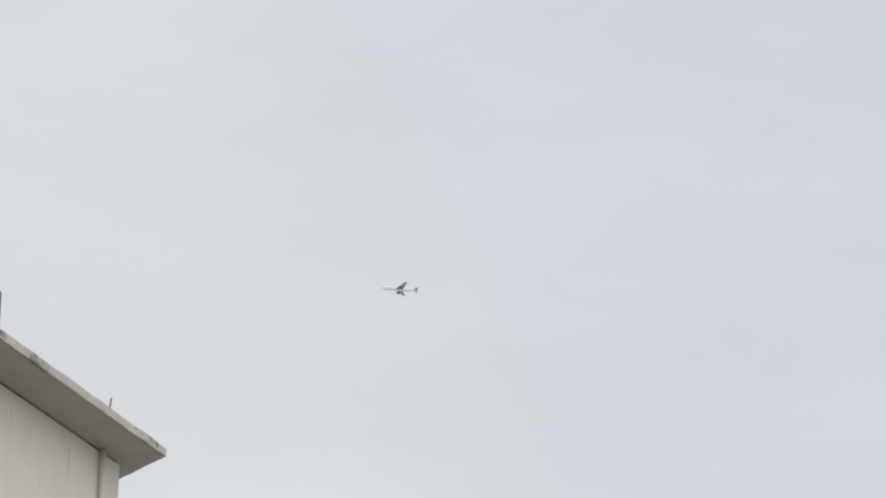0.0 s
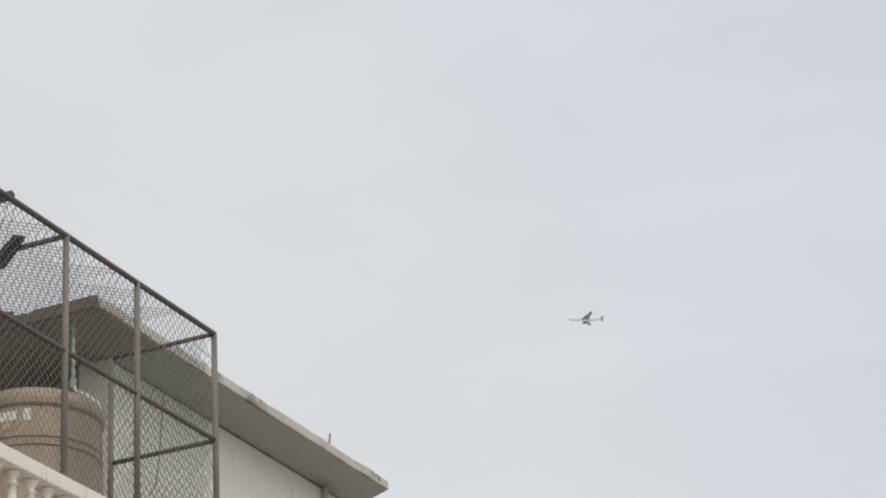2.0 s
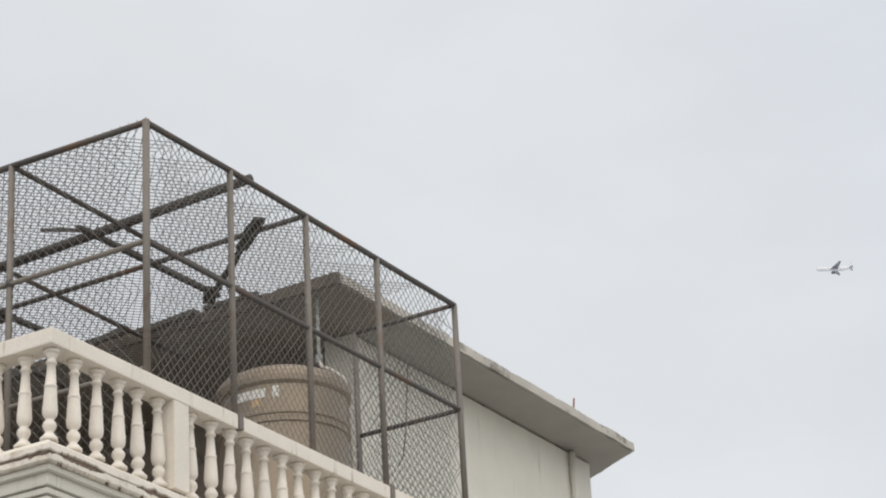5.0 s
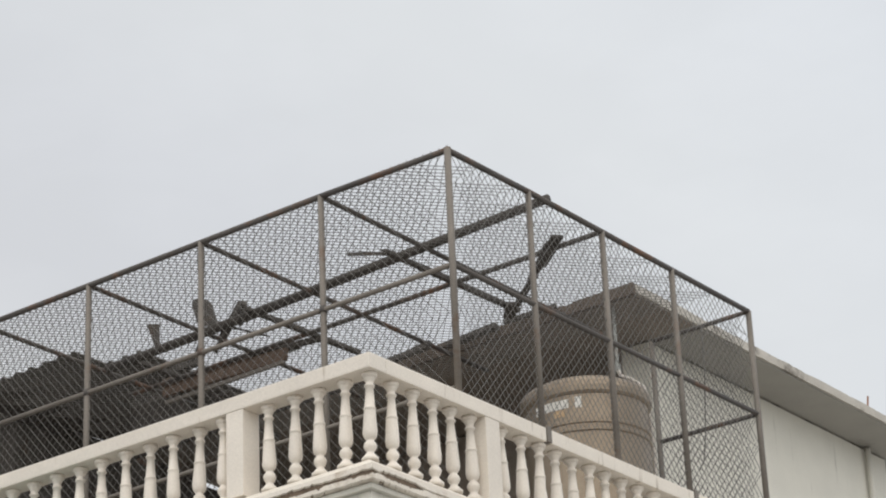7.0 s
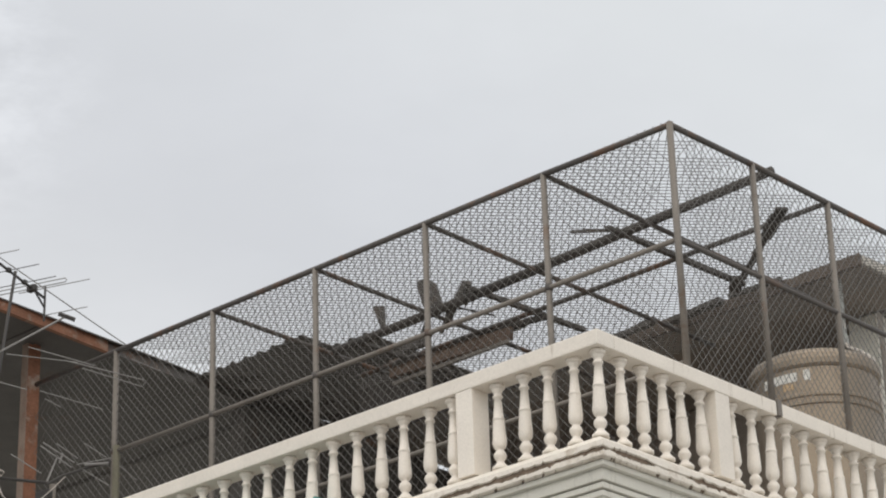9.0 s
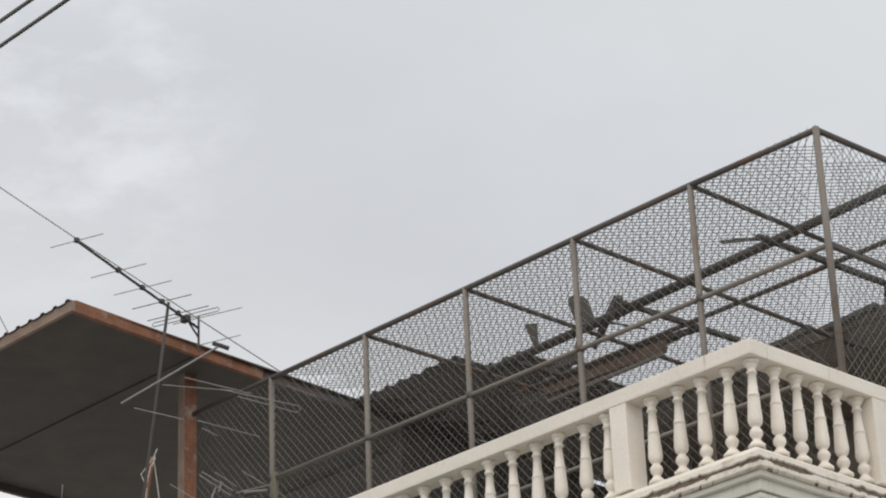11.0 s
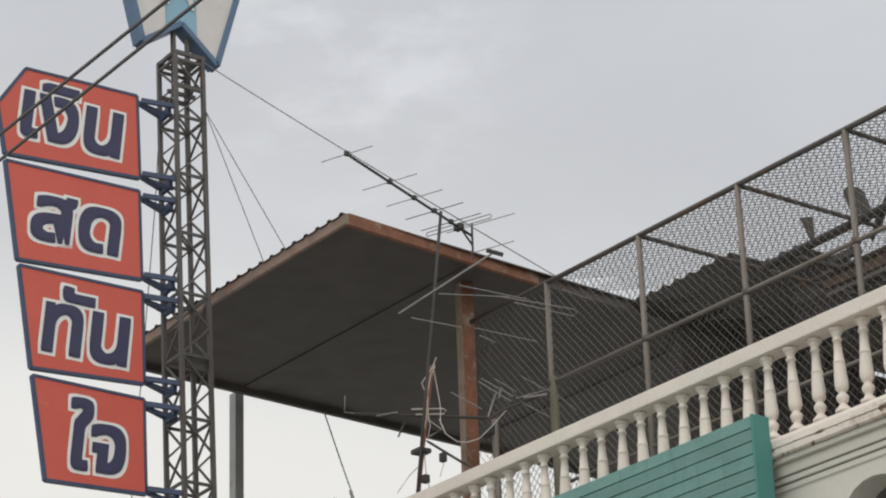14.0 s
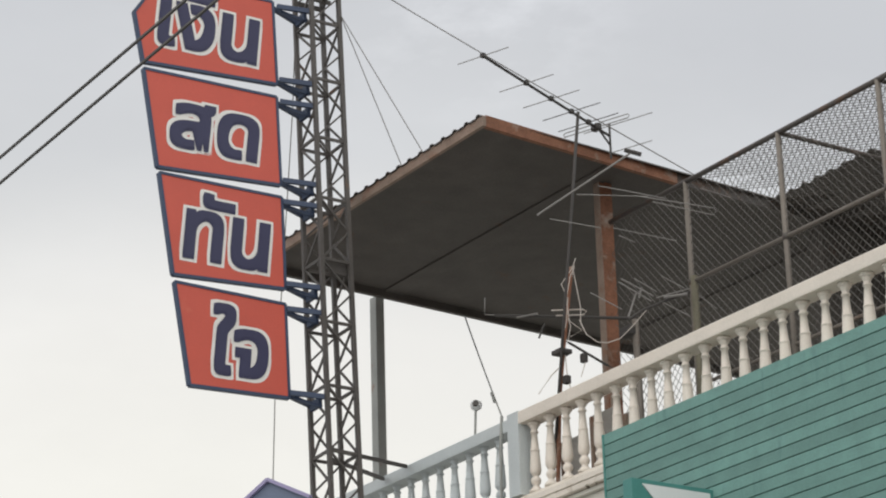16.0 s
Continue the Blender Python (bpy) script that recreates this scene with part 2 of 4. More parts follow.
def lathe(profile, n=14, bm=None, at=(0, 0, 0)):
    """Turned shape from (radius, height) pairs, closed at both ends."""
    bm = bm or bmesh.new()
    rings = []
    for r, z in profile:
        rings.append([bm.verts.new((at[0] + r * math.cos(2 * math.pi * k / n), at[1] + r * math.sin(2 * math.pi * k / n), at[2] + z)) for k in range(n)])
    for a, b in zip(rings, rings[1:]):
        for k in range(n):
            bm.faces.new((a[k], a[(k + 1) % n], b[(k + 1) % n], b[k]))
    bm.faces.new(rings[0][::-1])
    bm.faces.new(rings[-1])
    return bm


def plate(points, depth, place, bm=None):
    """A flat plate from an outline (u, v), depth thick; place(u, v, w) gives the point in space."""
    bm = bm or bmesh.new()
    front = [bm.verts.new(place(u, v, depth / 2)) for u, v in points]
    back = [bm.verts.new(place(u, v, -depth / 2)) for u, v in points]
    bm.faces.new(front)
    bm.faces.new(back[::-1])
    for k in range(len(points)):
        j = (k + 1) % len(points)
        bm.faces.new((front[j], front[k], back[k], back[j]))
    bmesh.ops.recalc_face_normals(bm, faces=bm.faces)
    return bm


def wire_path(points, r, bm=None, n=5):
    """One round wire bent along the points."""
    bm = bm or bmesh.new()
    points = [Vector(p) for p in points]
    rings = []
    for k, p in enumerate(points):
        z = (points[min(k + 1, len(points) - 1)] - points[max(k - 1, 0)]).normalized()
        x = z.cross(Vector((0.31, 0.52, 0.79))).normalized()
        y = z.cross(x)
        rings.append([bm.verts.new(p + r * (math.cos(2 * math.pi * i / n) * x + math.sin(2 * math.pi * i / n) * y)) for i in range(n)])
    for a, b in zip(rings, rings[1:]):
        for i in range(n):
            bm.faces.new((a[i], a[(i + 1) % n], b[(i + 1) % n], b[i]))
    bm.faces.new(rings[0][::-1])
    bm.faces.new(rings[-1])
    return bm


def sagging(p, q, sag, steps=14):
    p, q = Vector(p), Vector(q)
    return [p.lerp(q, k / steps) - Vector((0, 0, sag * 4 * (k / steps) * (1 - k / steps))) for k in range(steps + 1)]


# ---------------------------------------------------------------- ground and building shell
tagged(part("ground", box(-1500, 1500, -1500, 1500, -0.4, -0.15), PAVING), "flat grey concrete ground of the town", "ground", kind="structure")
tagged(part("road", box(-300, 300, -9, 6, -0.2, -0.08), ASPHALT), "dark asphalt street before the houses", "road", kind="structure")
tagged(part("pavement", box(-300, 300, 6, 13.2, -0.2, 0.02, 0.01), PAVING), "grey concrete pavement with a kerb", "pavement", kind="structure")

RAIL_Y, RAIL_X = 13.29, -10.77            # axes of the two balustrades
RAIL_LOW, RAIL_TOP = 8.35, 8.47
BASE = 7.66                               # top of the ledge the balusters stand on
WALL_Y, WALL_X = 13.24, -10.74            # outer faces of the house


def arch_wall(x0, x1, z0, z1, arches, y0, y1, steps=12):
    """A wall along x with round-headed openings (centre, half width, sill, top) cut through it."""
    bm = bmesh.new()
    edge = x0
    for c, h, sill, top in arches:
        box(edge, c - h, y0, y1, z0, z1, bm=bm)
        box(c - h, c + h, y0, y1, z0, sill, bm=bm)
        for k in range(steps):
            a, b = math.pi - math.pi * k / steps, math.pi - math.pi * (k + 1) / steps
            xa, xb = c + h * math.cos(a), c + h * math.cos(b)
            za, zb = top - h + h * math.sin(a), top - h + h * math.sin(b)
            low = [bm.verts.new(p) for p in ((xa, y0, za), (xb, y0, zb), (xb, y1, zb), (xa, y1, za))]
            high = [bm.verts.new(p) for p in ((xa, y0, z1), (xb, y0, z1), (xb, y1, z1), (xa, y1, z1))]
            bm.faces.new(low)
            bm.faces.new(high[::-1])
            for i in range(4):
                bm.faces.new((low[(i + 1) % 4], low[i], high[i], high[(i + 1) % 4]))
        edge = c + h
    box(edge, x1, y0, y1, z0, z1, bm=bm)
    bmesh.ops.recalc_face_normals(bm, faces=bm.faces)
    return bm


ARCHES = [(-17.0, 0.5, 4.6, 7.06), (-15.3, 0.5, 4.6, 7.06), (-13.4, 0.42, 4.6, 7.06), (-12.45, 0.42, 4.6, 7.08), (-11.3, 0.42, 4.6, 7.09)]
tagged(part("wall_front", arch_wall(-18.95, WALL_X, 0, 7.2, ARCHES, WALL_Y, WALL_Y + 0.25), WALL), "white rendered front wall with round-headed openings", "wall", kind="structure")
tagged(part("wall_side", box(WALL_X - 0.25, WALL_X, WALL_Y + 0.25, 25, 0, 7.2), WALL), "white rendered side wall of the house", "wall", kind="structure")
tagged(part("wall_back", box(-18.95, WALL_X - 0.25, 24.75, 25, 0, 7.2), WALL), "white rendered back wall", "wall", kind="structure")
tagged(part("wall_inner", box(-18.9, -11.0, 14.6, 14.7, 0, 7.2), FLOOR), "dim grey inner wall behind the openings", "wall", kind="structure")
tagged(part("terrace_floor", box(-18.95, WALL_X - 0.02, WALL_Y + 0.02, 25, 7.2, 7.58), FLOOR), "grey concrete roof terrace floor", "floor", kind="structure")


def ring(out, z0, z1, bevel=0.0):
    """An L-shaped band round the house corner, standing out by out."""
    bm = box(-18.95, WALL_X + out, WALL_Y - out, WALL_Y + 0.04, z0, z1, bevel)
    return box(WALL_X - 0.04, WALL_X + out, WALL_Y + 0.04, 19.2, z0, z1, bevel, bm)


cornice = thing("cornice", "white plaster cornice with stepped mouldings round the house corner", "cornice", kind="structure")
for out, z0, z1 in ((0.018, 7.20, 7.245), (0.036, 7.255, 7.298), (0.055, 7.308, 7.395), (0.10, 7.396, 7.438)):
    part("moulding", ring(out, z0, z1, 0.012), WALL, cornice)


def ragged_ledge(lower):
    """The ledge under the balusters. The upper course is whole; the lower one has broken away in places."""
    bm = bmesh.new()

    def run(n, length, spot, seed):
        rows = []
        for k in range(n + 1):
            d = k / n * length
            rough = noise.noise(Vector((d * 9, seed, 0))) * 0.012 + noise.noise(Vector((d * 35, seed, 3))) * 0.006
            gone = noise.noise(Vector((d * 1.9, seed, 7))) + 0.35 * noise.noise(Vector((d * 7, seed, 1)))
            near = 0.34 if d < 1.6 else (-0.1 if d > 2.5 else 0.0)
            jag = 0.030 * noise.noise(Vector((d * 15, seed, 4))) + 0.016 * noise.noise(Vector((d * 52, seed, 6)))
            crack = min(max((gone + near - 0.05) * 0.075, 0.0), 0.034)
            if lower:
                reach, up = 0.148 + rough * 0.5, 7.44 + max(0.0, jag) * 0.7
                top = 7.497 - crack * 0.5 + min(0.0, jag) * min(crack * 60, 1)
                pts = [(0, 7.44), (reach - 0.012, up), (reach, up + 0.008), (reach + rough * 0.3, top), (-0.10, top), (-0.10, 7.44)]
            else:
                reach, lip = 0.153 + rough * 0.3, 7.503 + crack * 0.5 + max(0.0, jag) * min(crack * 60, 1)
                pts = [(-0.14, 7.503), (reach - 0.008, lip), (reach, lip + 0.006), (reach - 0.004, 7.562), (reach - 0.05, 7.588), (0.022, 7.645), (-0.01, BASE), (-0.14, BASE)]
            rows.append([bm.verts.new(spot(d, o) + (z,)) for o, z in pts])
        for a, b in zip(rows, rows[1:]):
            for k in range(len(a)):
                j = (k + 1) % len(a)
                bm.faces.new((a[k], a[j], b[j], b[k]))
        bm.faces.new(rows[0])
        bm.faces.new(rows[-1][::-1])

    # the two runs meet in a mitre at the house corner
    run(620, 18.95 + WALL_X, lambda d, o: (WALL_X + o - d, WALL_Y - o), 2.0)
    run(480, 6.0, lambda d, o: (WALL_X + o, WALL_Y - o + d), 9.0)
    bmesh.ops.recalc_face_normals(bm, faces=bm.faces)
    return bm


ledge = thing("ledge", "white plaster ledge with a chipped, peeling lower edge", "ledge", kind="structure")
part("upper_course", ragged_ledge(False), LEDGE, ledge)
part("lower_course", ragged_ledge(True), LEDGE, ledge)
part("core", ring(0.132, 7.445, 7.552), BROKEN, ledge, "broken brown render behind the ledge")

# ---------------------------------------------------------------- balustrades
BALUSTER = [(0.066, 0.0), (0.066, 0.022), (0.056, 0.028), (0.046, 0.04), (0.030, 0.058), (0.029, 0.070), (0.040, 0.082), (0.049, 0.102), (0.050, 0.115), (0.042, 0.135), (0.030, 0.148),
            (0.029, 0.158), (0.041, 0.168), (0.051, 0.185), (0.055, 0.21), (0.0545, 0.23), (0.049, 0.31), (0.0445, 0.37), (0.044, 0.385), (0.047, 0.387), (0.047, 0.398), (0.041, 0.40), (0.035, 0.47),
            (0.029, 0.555), (0.040, 0.558), (0.041, 0.570), (0.032, 0.578), (0.030, 0.594), (0.036, 0.604), (0.045, 0.620), (0.046, 0.630), (0.059, 0.632), (0.060, 0.66)]


def baluster_mesh(name, mat, seed):
    scale = (RAIL_LOW - BASE - 0.005) / 0.66
    bm = lathe([(r, z * scale) for r, z in BALUSTER], 14)
    for v in bm.verts:
        chip = noise.noise(Vector((v.co.x * 30 + 9 * seed, v.co.y * 30, v.co.z * 16)))
        grow = 1 + 0.05 * chip + 0.03 * noise.noise(v.co * 70 + Vector((seed, 0, 0))) - (0.16 if chip > 0.52 else 0.0)
        v.co.x, v.co.y = v.co.x * grow, v.co.y * grow
    for f in bm.faces:
        f.smooth = True
    data = bpy.data.meshes.new(name)
    bm.to_mesh(data)
    bm.free()
    data.materials.append(mat)
    return data


def stand(data, parent, spots, seed):
    rnd = random.Random(seed)
    for x, y in spots:
        b = part("baluster", rnd.choice(data), None, parent)
        b.matrix_basis = pose(x + rnd.uniform(-0.006, 0.006), y + rnd.uniform(-0.006, 0.006), BASE + 0.002, rnd.uniform(-0.8, 0.8), rnd.uniform(-0.8, 0.8), rnd.uniform(0, 360))


turned = [baluster_mesh("baluster", WHITE, k) for k in range(5)]
balustrade = thing("balustrade", "cream-white plaster balustrade with turned balusters round the terrace", "balustrade")
part("handrail", box(-18.86, -10.67, 13.19, 13.39, RAIL_LOW, RAIL_TOP, 0.012), WHITE, balustrade)
SLOTS = [15.469, 17.665]
edges = [13.39] + [y + s for y in SLOTS for s in (-0.036, 0.036)] + [19.15]
for y0, y1 in zip(edges[::2], edges[1::2]):
    part("handrail", box(-10.87, -10.67, y0, y1, RAIL_LOW, RAIL_TOP, 0.012), RAILWORN, balustrade, "rain-streaked handrail")
for y in SLOTS:
    part("post_foot", box(-10.716, -10.662, y - 0.028, y + 0.028, RAIL_LOW + 0.006, RAIL_TOP + 0.02, 0.004), POST, balustrade, "weathered steel foot let into the handrail")
    part("slot_filler", box(-10.868, -10.768, y - 0.036, y + 0.036, RAIL_LOW + 0.004, RAIL_TOP - 0.004), FLOOR, balustrade, "grey cement left in a slot of the handrail")
for x0, x1, y0, y1 in ((-12.09, -11.92, 13.195, 13.385), (-18.98, -18.80, 13.185, 13.395)):
    part("pier", box(x0, x1, y0, y1, BASE, RAIL_LOW if x0 > -18.9 else RAIL_TOP + 0.01, 0.008), WHITE if x0 > -18.9 else BLUEWHITE, balustrade)
for y0, y1 in ((14.62, 14.80), (18.0, 18.18)):
    part("pier", box(-10.865, -10.675, y0, y1, BASE, RAIL_LOW, 0.008), WHITE, balustrade)
left = [-10.77, -11.0, -11.245, -11.49, -11.745] + [-12.2 - 0.2596 * k for k in range(26)]
stand(turned, balustrade, [(x, RAIL_Y) for x in left], 1)
stand(turned, balustrade, [(RAIL_X, y) for y in [13.565, 13.81, 14.06, 14.31, 14.545] + [14.955 + 0.2385 * k for k in range(17)] if not 17.95 < y < 18.23], 2)

neighbour = thing("balustrade", "bluish-white balustrade of the neighbouring house", "balustrade")
part("handrail", box(-23.4, -18.98, 13.19, 13.39, RAIL_LOW - 0.03, RAIL_TOP - 0.03, 0.012), BLUEWHITE, neighbour)
stand([baluster_mesh("baluster_blue", BLUEWHITE, k) for k in range(3)], neighbour, [(-19.268 - 0.266 * k, RAIL_Y) for k in range(15)], 3)
tagged(part("neighbour_wall", box(-23.5, -18.96, 13.2, 25, 0, 7.645, 0.01), WALL), "bluish white wall of the neighbouring house", "wall", kind="structure")

for x0, x1, top in ((-18.72, -18.32, 8.20), (-18.24, -17.80, 8.33), (-17.72, -17.5, 8.22)):
    panel = thing("board", "pale grey board leaning behind the balusters", "board", (x0, 13.62, 7.58), "boards behind the balusters")
    part("sheet", box(0, x1 - x0, 0.0, 0.02, 0.0, top - 7.58, 0.004), PAVING, panel)
    part("batten", box(0.03, 0.07, -0.03, 0.0, 0.0, top - 7.60, 0.004), PALERUST, panel, "rusty batten")

# ---------------------------------------------------------------- penthouse behind the cage
tagged(part("penthouse_wall_side", box(-12.5, -12.3, 19.9, 24.6, 7.58, 10.95), WALL), "white rendered penthouse wall under the eave", "wall", kind="structure")
tagged(part("penthouse_pier", box(-12.62, -12.3, 19.7, 19.9, 7.58, 10.95), WALL), "white rendered pier at the penthouse corner", "wall", kind="structure")
# the veranda's deep shade is part of this wall's dark colour
tagged(part("penthouse_wall_front", box(-18.2, -12.5, 20.6, 20.8, 7.58, 10.95), EAVESHADE), "grimy grey veranda wall, toned dark for deep shade", "wall", kind="structure")
# added wall: closes a gap of bright sky and keeps the veranda's end dark
tagged(part("penthouse_wall_west", box(-18.4, -18.2, 16.7, 24.4, 7.58, 10.84), SHEET), "dark end wall added to close the veranda's sky gap", "wall", kind="structure")
tagged(part("penthouse_wall_back", box(-18.4, -12.5, 24.4, 24.6, 7.58, 10.95), WALL), "white rendered penthouse back wall", "wall", kind="structure")


def eave_slab():
    """Flat concrete roof with thin, crumbled edges."""
    bm = bmesh.new()
    outline = [(-11.73, 18.655), (-11.73, 24.62), (-12.6, 25.16), (-18.4, 25.16), (-18.4, 18.655)]
    loop = []
    for k in range(5):
        a, b = Vector(outline[k]), Vector(outline[(k + 1) % 5])
        steps = int((b - a).length / 0.06)
        loop += [a.lerp(b, i / steps) for i in range(steps)]
    rnd = random.Random(8)
    low, high = [], []
    for p in loop:
        c = 0.013 * noise.noise(Vector((p.x * 3, p.y * 3, 0)))
        low.append(bm.verts.new((p.x + rnd.uniform(-0.006, 0.006) + c * 0.6, p.y + rnd.uniform(-0.006, 0.006), 10.985 + max(0, c) * 0.8)))
        high.append(bm.verts.new((p.x + c, p.y + c, 11.078 + rnd.uniform(-0.006, 0.006))))
    for k in range(len(loop)):
        j = (k + 1) % len(loop)
        bm.faces.new((low[k], low[j], high[j], high[k]))
    bm.faces.new(high)
    bm.faces.new(low[::-1])
    bmesh.ops.recalc_face_normals(bm, faces=bm.faces)
    return bm


slab = tagged(part("roof_slab", eave_slab(), SLAB), "thin weathered concrete roof slab with crumbling edges", "roof", kind="structure")
def quad_slab(points, z0, z1):
    return plate(points, z1 - z0, lambda u, v, w: (u, v, (z0 + z1) / 2 + w))


# underside shade comes from the plaster's lowered colour
tagged(part("soffit_side", quad_slab([(-11.76, 19.705), (-11.76, 24.60), (-12.6, 25.12), (-13.0, 25.12), (-12.3, 24.5), (-12.3, 19.705)], 10.968, 10.98), SOFFIT), "plastered underside of the roof slab, toned down for shade", "ceiling", kind="structure")
# darker than the side soffit: shade under the eave is in the colour
tagged(part("soffit_front", quad_slab([(-11.76, 18.67), (-11.76, 19.70), (-12.62, 19.70), (-12.62, 20.6), (-18.35, 20.6), (-18.35, 18.67)], 10.968, 10.98), EAVESHADE), "mottled boards under the front eave, toned dark for its shade", "ceiling", kind="structure")
def eave_trim():
    bm = bmesh.new()
    rows = []
    for k in range(221):
        x = -11.74 - k * 0.03
        n = noise.noise(Vector((x * 2.2, 5, 0))) + 0.5 * noise.noise(Vector((x * 9, 2, 0)))
        lowest, top = 10.968 - max(0, n) * 0.022, 11.082 - max(0, -n - 0.2) * 0.03
        rows.append([bm.verts.new((x, y, z)) for y, z in ((18.605, lowest), (18.645, lowest), (18.645, top), (18.605, top))])
    for a, b in zip(rows, rows[1:]):
        for k in range(4):
            bm.faces.new((a[k], b[k], b[(k + 1) % 4], a[(k + 1) % 4]))
    bm.faces.new(rows[0])
    bm.faces.new(rows[-1])
    bmesh.ops.recalc_face_normals(bm, faces=bm.faces)
    return bm


tagged(part("eave_trim", eave_trim(), TRIM), "dark rotten trim board along the front eave", "trim", kind="structure")
pin = tagged(part("starter_bar", tube((-11.75, 23.23, 11.04), (-11.74, 23.25, 11.205), 0.011, 6), RUST), "rusty bar stub standing on the roof slab", "bar")
downpipe = thing("downpipe", "grey plastic downpipe on the penthouse wall", "pipe")
part("pipe", tube((-12.25, 24.1, 7.6), (-12.25, 24.1, 10.95), 0.035, 10), WALL, downpipe, smooth=True)
part("collar", tube((-12.25, 24.1, 10.2), (-12.25, 24.1, 10.26), 0.042, 10), GREYSTEEL, downpipe, smooth=True)

# ---------------------------------------------------------------- chain-link cage
CX, CY, CTOP, CMID = -10.731, 14.361, 10.6, 9.572
LX = [-12.066, -13.42, -14.775, -16.129, -17.504]
RY = [15.469, 16.558, 17.665, 18.993]
cage = thing("chain_link_cage", "grey-brown steel pipe cage covered with chain-link mesh on the terrace", "cage", (CX, CY, 7.58))
R = 0.026


def pipe(p, q, r=R, label="", mat=None):
    o = Vector(cage.location)
    return part("pipe_rail" if abs(p[2] - q[2]) < 0.5 else "post", tube(Vector(p) - o, Vector(q) - o, r, 10), mat or (PIPE if abs(p[2] - q[2]) < 0.5 else POST), cage, label, True)


pipe((CX, CY, RAIL_TOP), (CX, CY, CTOP), 0.03)
for x in LX:
    pipe((x, CY, 7.58), (x, CY, CTOP), 0.028)
for y in RY:
    pipe((CX, y, RAIL_LOW + 0.01 if y < 17 else RAIL_TOP - 0.01), (CX, y, CTOP), 0.028)
pipe((CX, CY, CTOP - 0.02), (LX[0], CY, CTOP))
pipe((LX[0], CY, CTOP), (-18.8, CY, CTOP))
pipe((CX, CY, CMID), (LX[4], CY, CMID), 0.022, mat=POST)
pipe((CX, CY, 8.54), (LX[4], CY, 8.54), 0.018, mat=POST)
pipe((CX, CY, CTOP - 0.02), (CX, RY[0], CTOP))
pipe((CX, RY[0], CTOP), (CX, RY[3], CTOP))
pipe((CX, CY, CMID), (CX, RY[3], CMID), 0.022)
for x in LX[:4]:
    pipe((x, CY, CTOP), (x, 18.5, CTOP), 0.022)
pipe((CX, RY[1], CTOP), (-16.4, RY[1], CTOP), 0.024)
pipe((CX, RY[3], CTOP), (-11.82, RY[3], CTOP), 0.022)
pipe((CX, RY[3], CMID), (-11.82, RY[3], CMID), 0.022)
pipe((-11.82, RY[3], 7.58), (-11.82, RY[3], CTOP), 0.028)
for x in LX:
    o = Vector(cage.location)
    part("clamp", tube(Vector((x, CY, CMID - 0.03)) - o, Vector((x, CY, CMID + 0.03)) - o, 0.034, 10), PIPE, cage, smooth=True)

part("sleeve", tube((LX[4] - CX + 0.035, 0.0, 0.0), (LX[4] - CX + 0.035, 0.0, CMID - 7.58 + 0.05), 0.036, 10), MOSSY, cage, "mossy sleeve round the post", True)


def chain_link(width, height, place, cell=0.083, r=0.0034, seed=0):
    """Woven diamonds: thin wires slanting both ways across a rectangle, cut at its edges."""
    rnd = random.Random(seed)
    verts, faces = [], []
    slope = 1.12
    for way in (1, -1):
        u = -height / slope
        while u < width:
            u += cell
            lo_u, hi_u = (u, u + height / slope) if way > 0 else (u + height / slope, u)
            pts = []
            for k in range(9):
                f = k / 8
                pts.append((lo_u + (hi_u - lo_u) * f, height * f))
            for (a, b), (c, d) in zip(pts, pts[1:]):
                if not (0 <= a <= width and 0 <= c <= width):
                    continue
                sway = 0.010 * noise.noise(Vector((a * 1.5, b * 1.5, seed)))
                p, q = Vector(place(a + sway, b, 0.003 * way)), Vector(place(c + sway, d, 0.003 * way))
                z = (q - p).normalized()
                x = z.orthogonal().normalized()
                y = z.cross(x)
                n = len(verts)
                for end in (p, q):
                    for t in range(3):
                        verts.append(end + r * (math.cos(t * 2.094) * x + math.sin(t * 2.094) * y))
                faces += [(n + t, n + (t + 1) % 3, n + 3 + (t + 1) % 3, n + 3 + t) for t in range(3)]
    data = bpy.data.meshes.new("wire_mesh")
    data.from_pydata([tuple(v) for v in verts], [], faces)
    data.materials.append(WIRE)
    return data


o = Vector(cage.location)
for width, height, place in (
        (CX + 18.78, CTOP - 7.75, lambda u, v, w: Vector((CX - u, CY + w, 7.75 + v)) - o),
        (RY[3] - CY, CTOP - RAIL_TOP, lambda u, v, w: Vector((CX + w, CY + u, RAIL_TOP + v)) - o),
        (1.09, CTOP - RAIL_TOP, lambda u, v, w: Vector((CX - u, RY[3] + w, RAIL_TOP + v)) - o),
        (CX + 17.5, 18.45 - CY, lambda u, v, w: Vector((CX - u, CY + v, CTOP + 0.02 + w)) - o)):
    net = part("wire_mesh", chain_link(width, height, place, seed=len(cage.children)), WIRE, cage, "weathered chain-link wire mesh")
    net["kind"] = "stuff"

# ---------------------------------------------------------------- water tank
tank = thing("water_tank", "dull stainless steel water tank with ribs standing on the terrace", "water tank", (-12.0, 18.04, 7.51))
part("body", lathe([(0.54, 0.25), (0.572, 0.28), (0.572, 0.85), (0.59, 0.862), (0.59, 0.886), (0.572, 0.90), (0.572, 1.765), (0.59, 1.775), (0.59, 1.798), (0.574, 1.81), (0.574, 1.838),
                    (0.59, 1.85), (0.59, 1.873), (0.572, 1.885), (0.572, 2.125), (0.584, 2.13), (0.606, 2.15), (0.612, 2.20), (0.60, 2.25), (0.572, 2.285)], 96), TANK, tank)


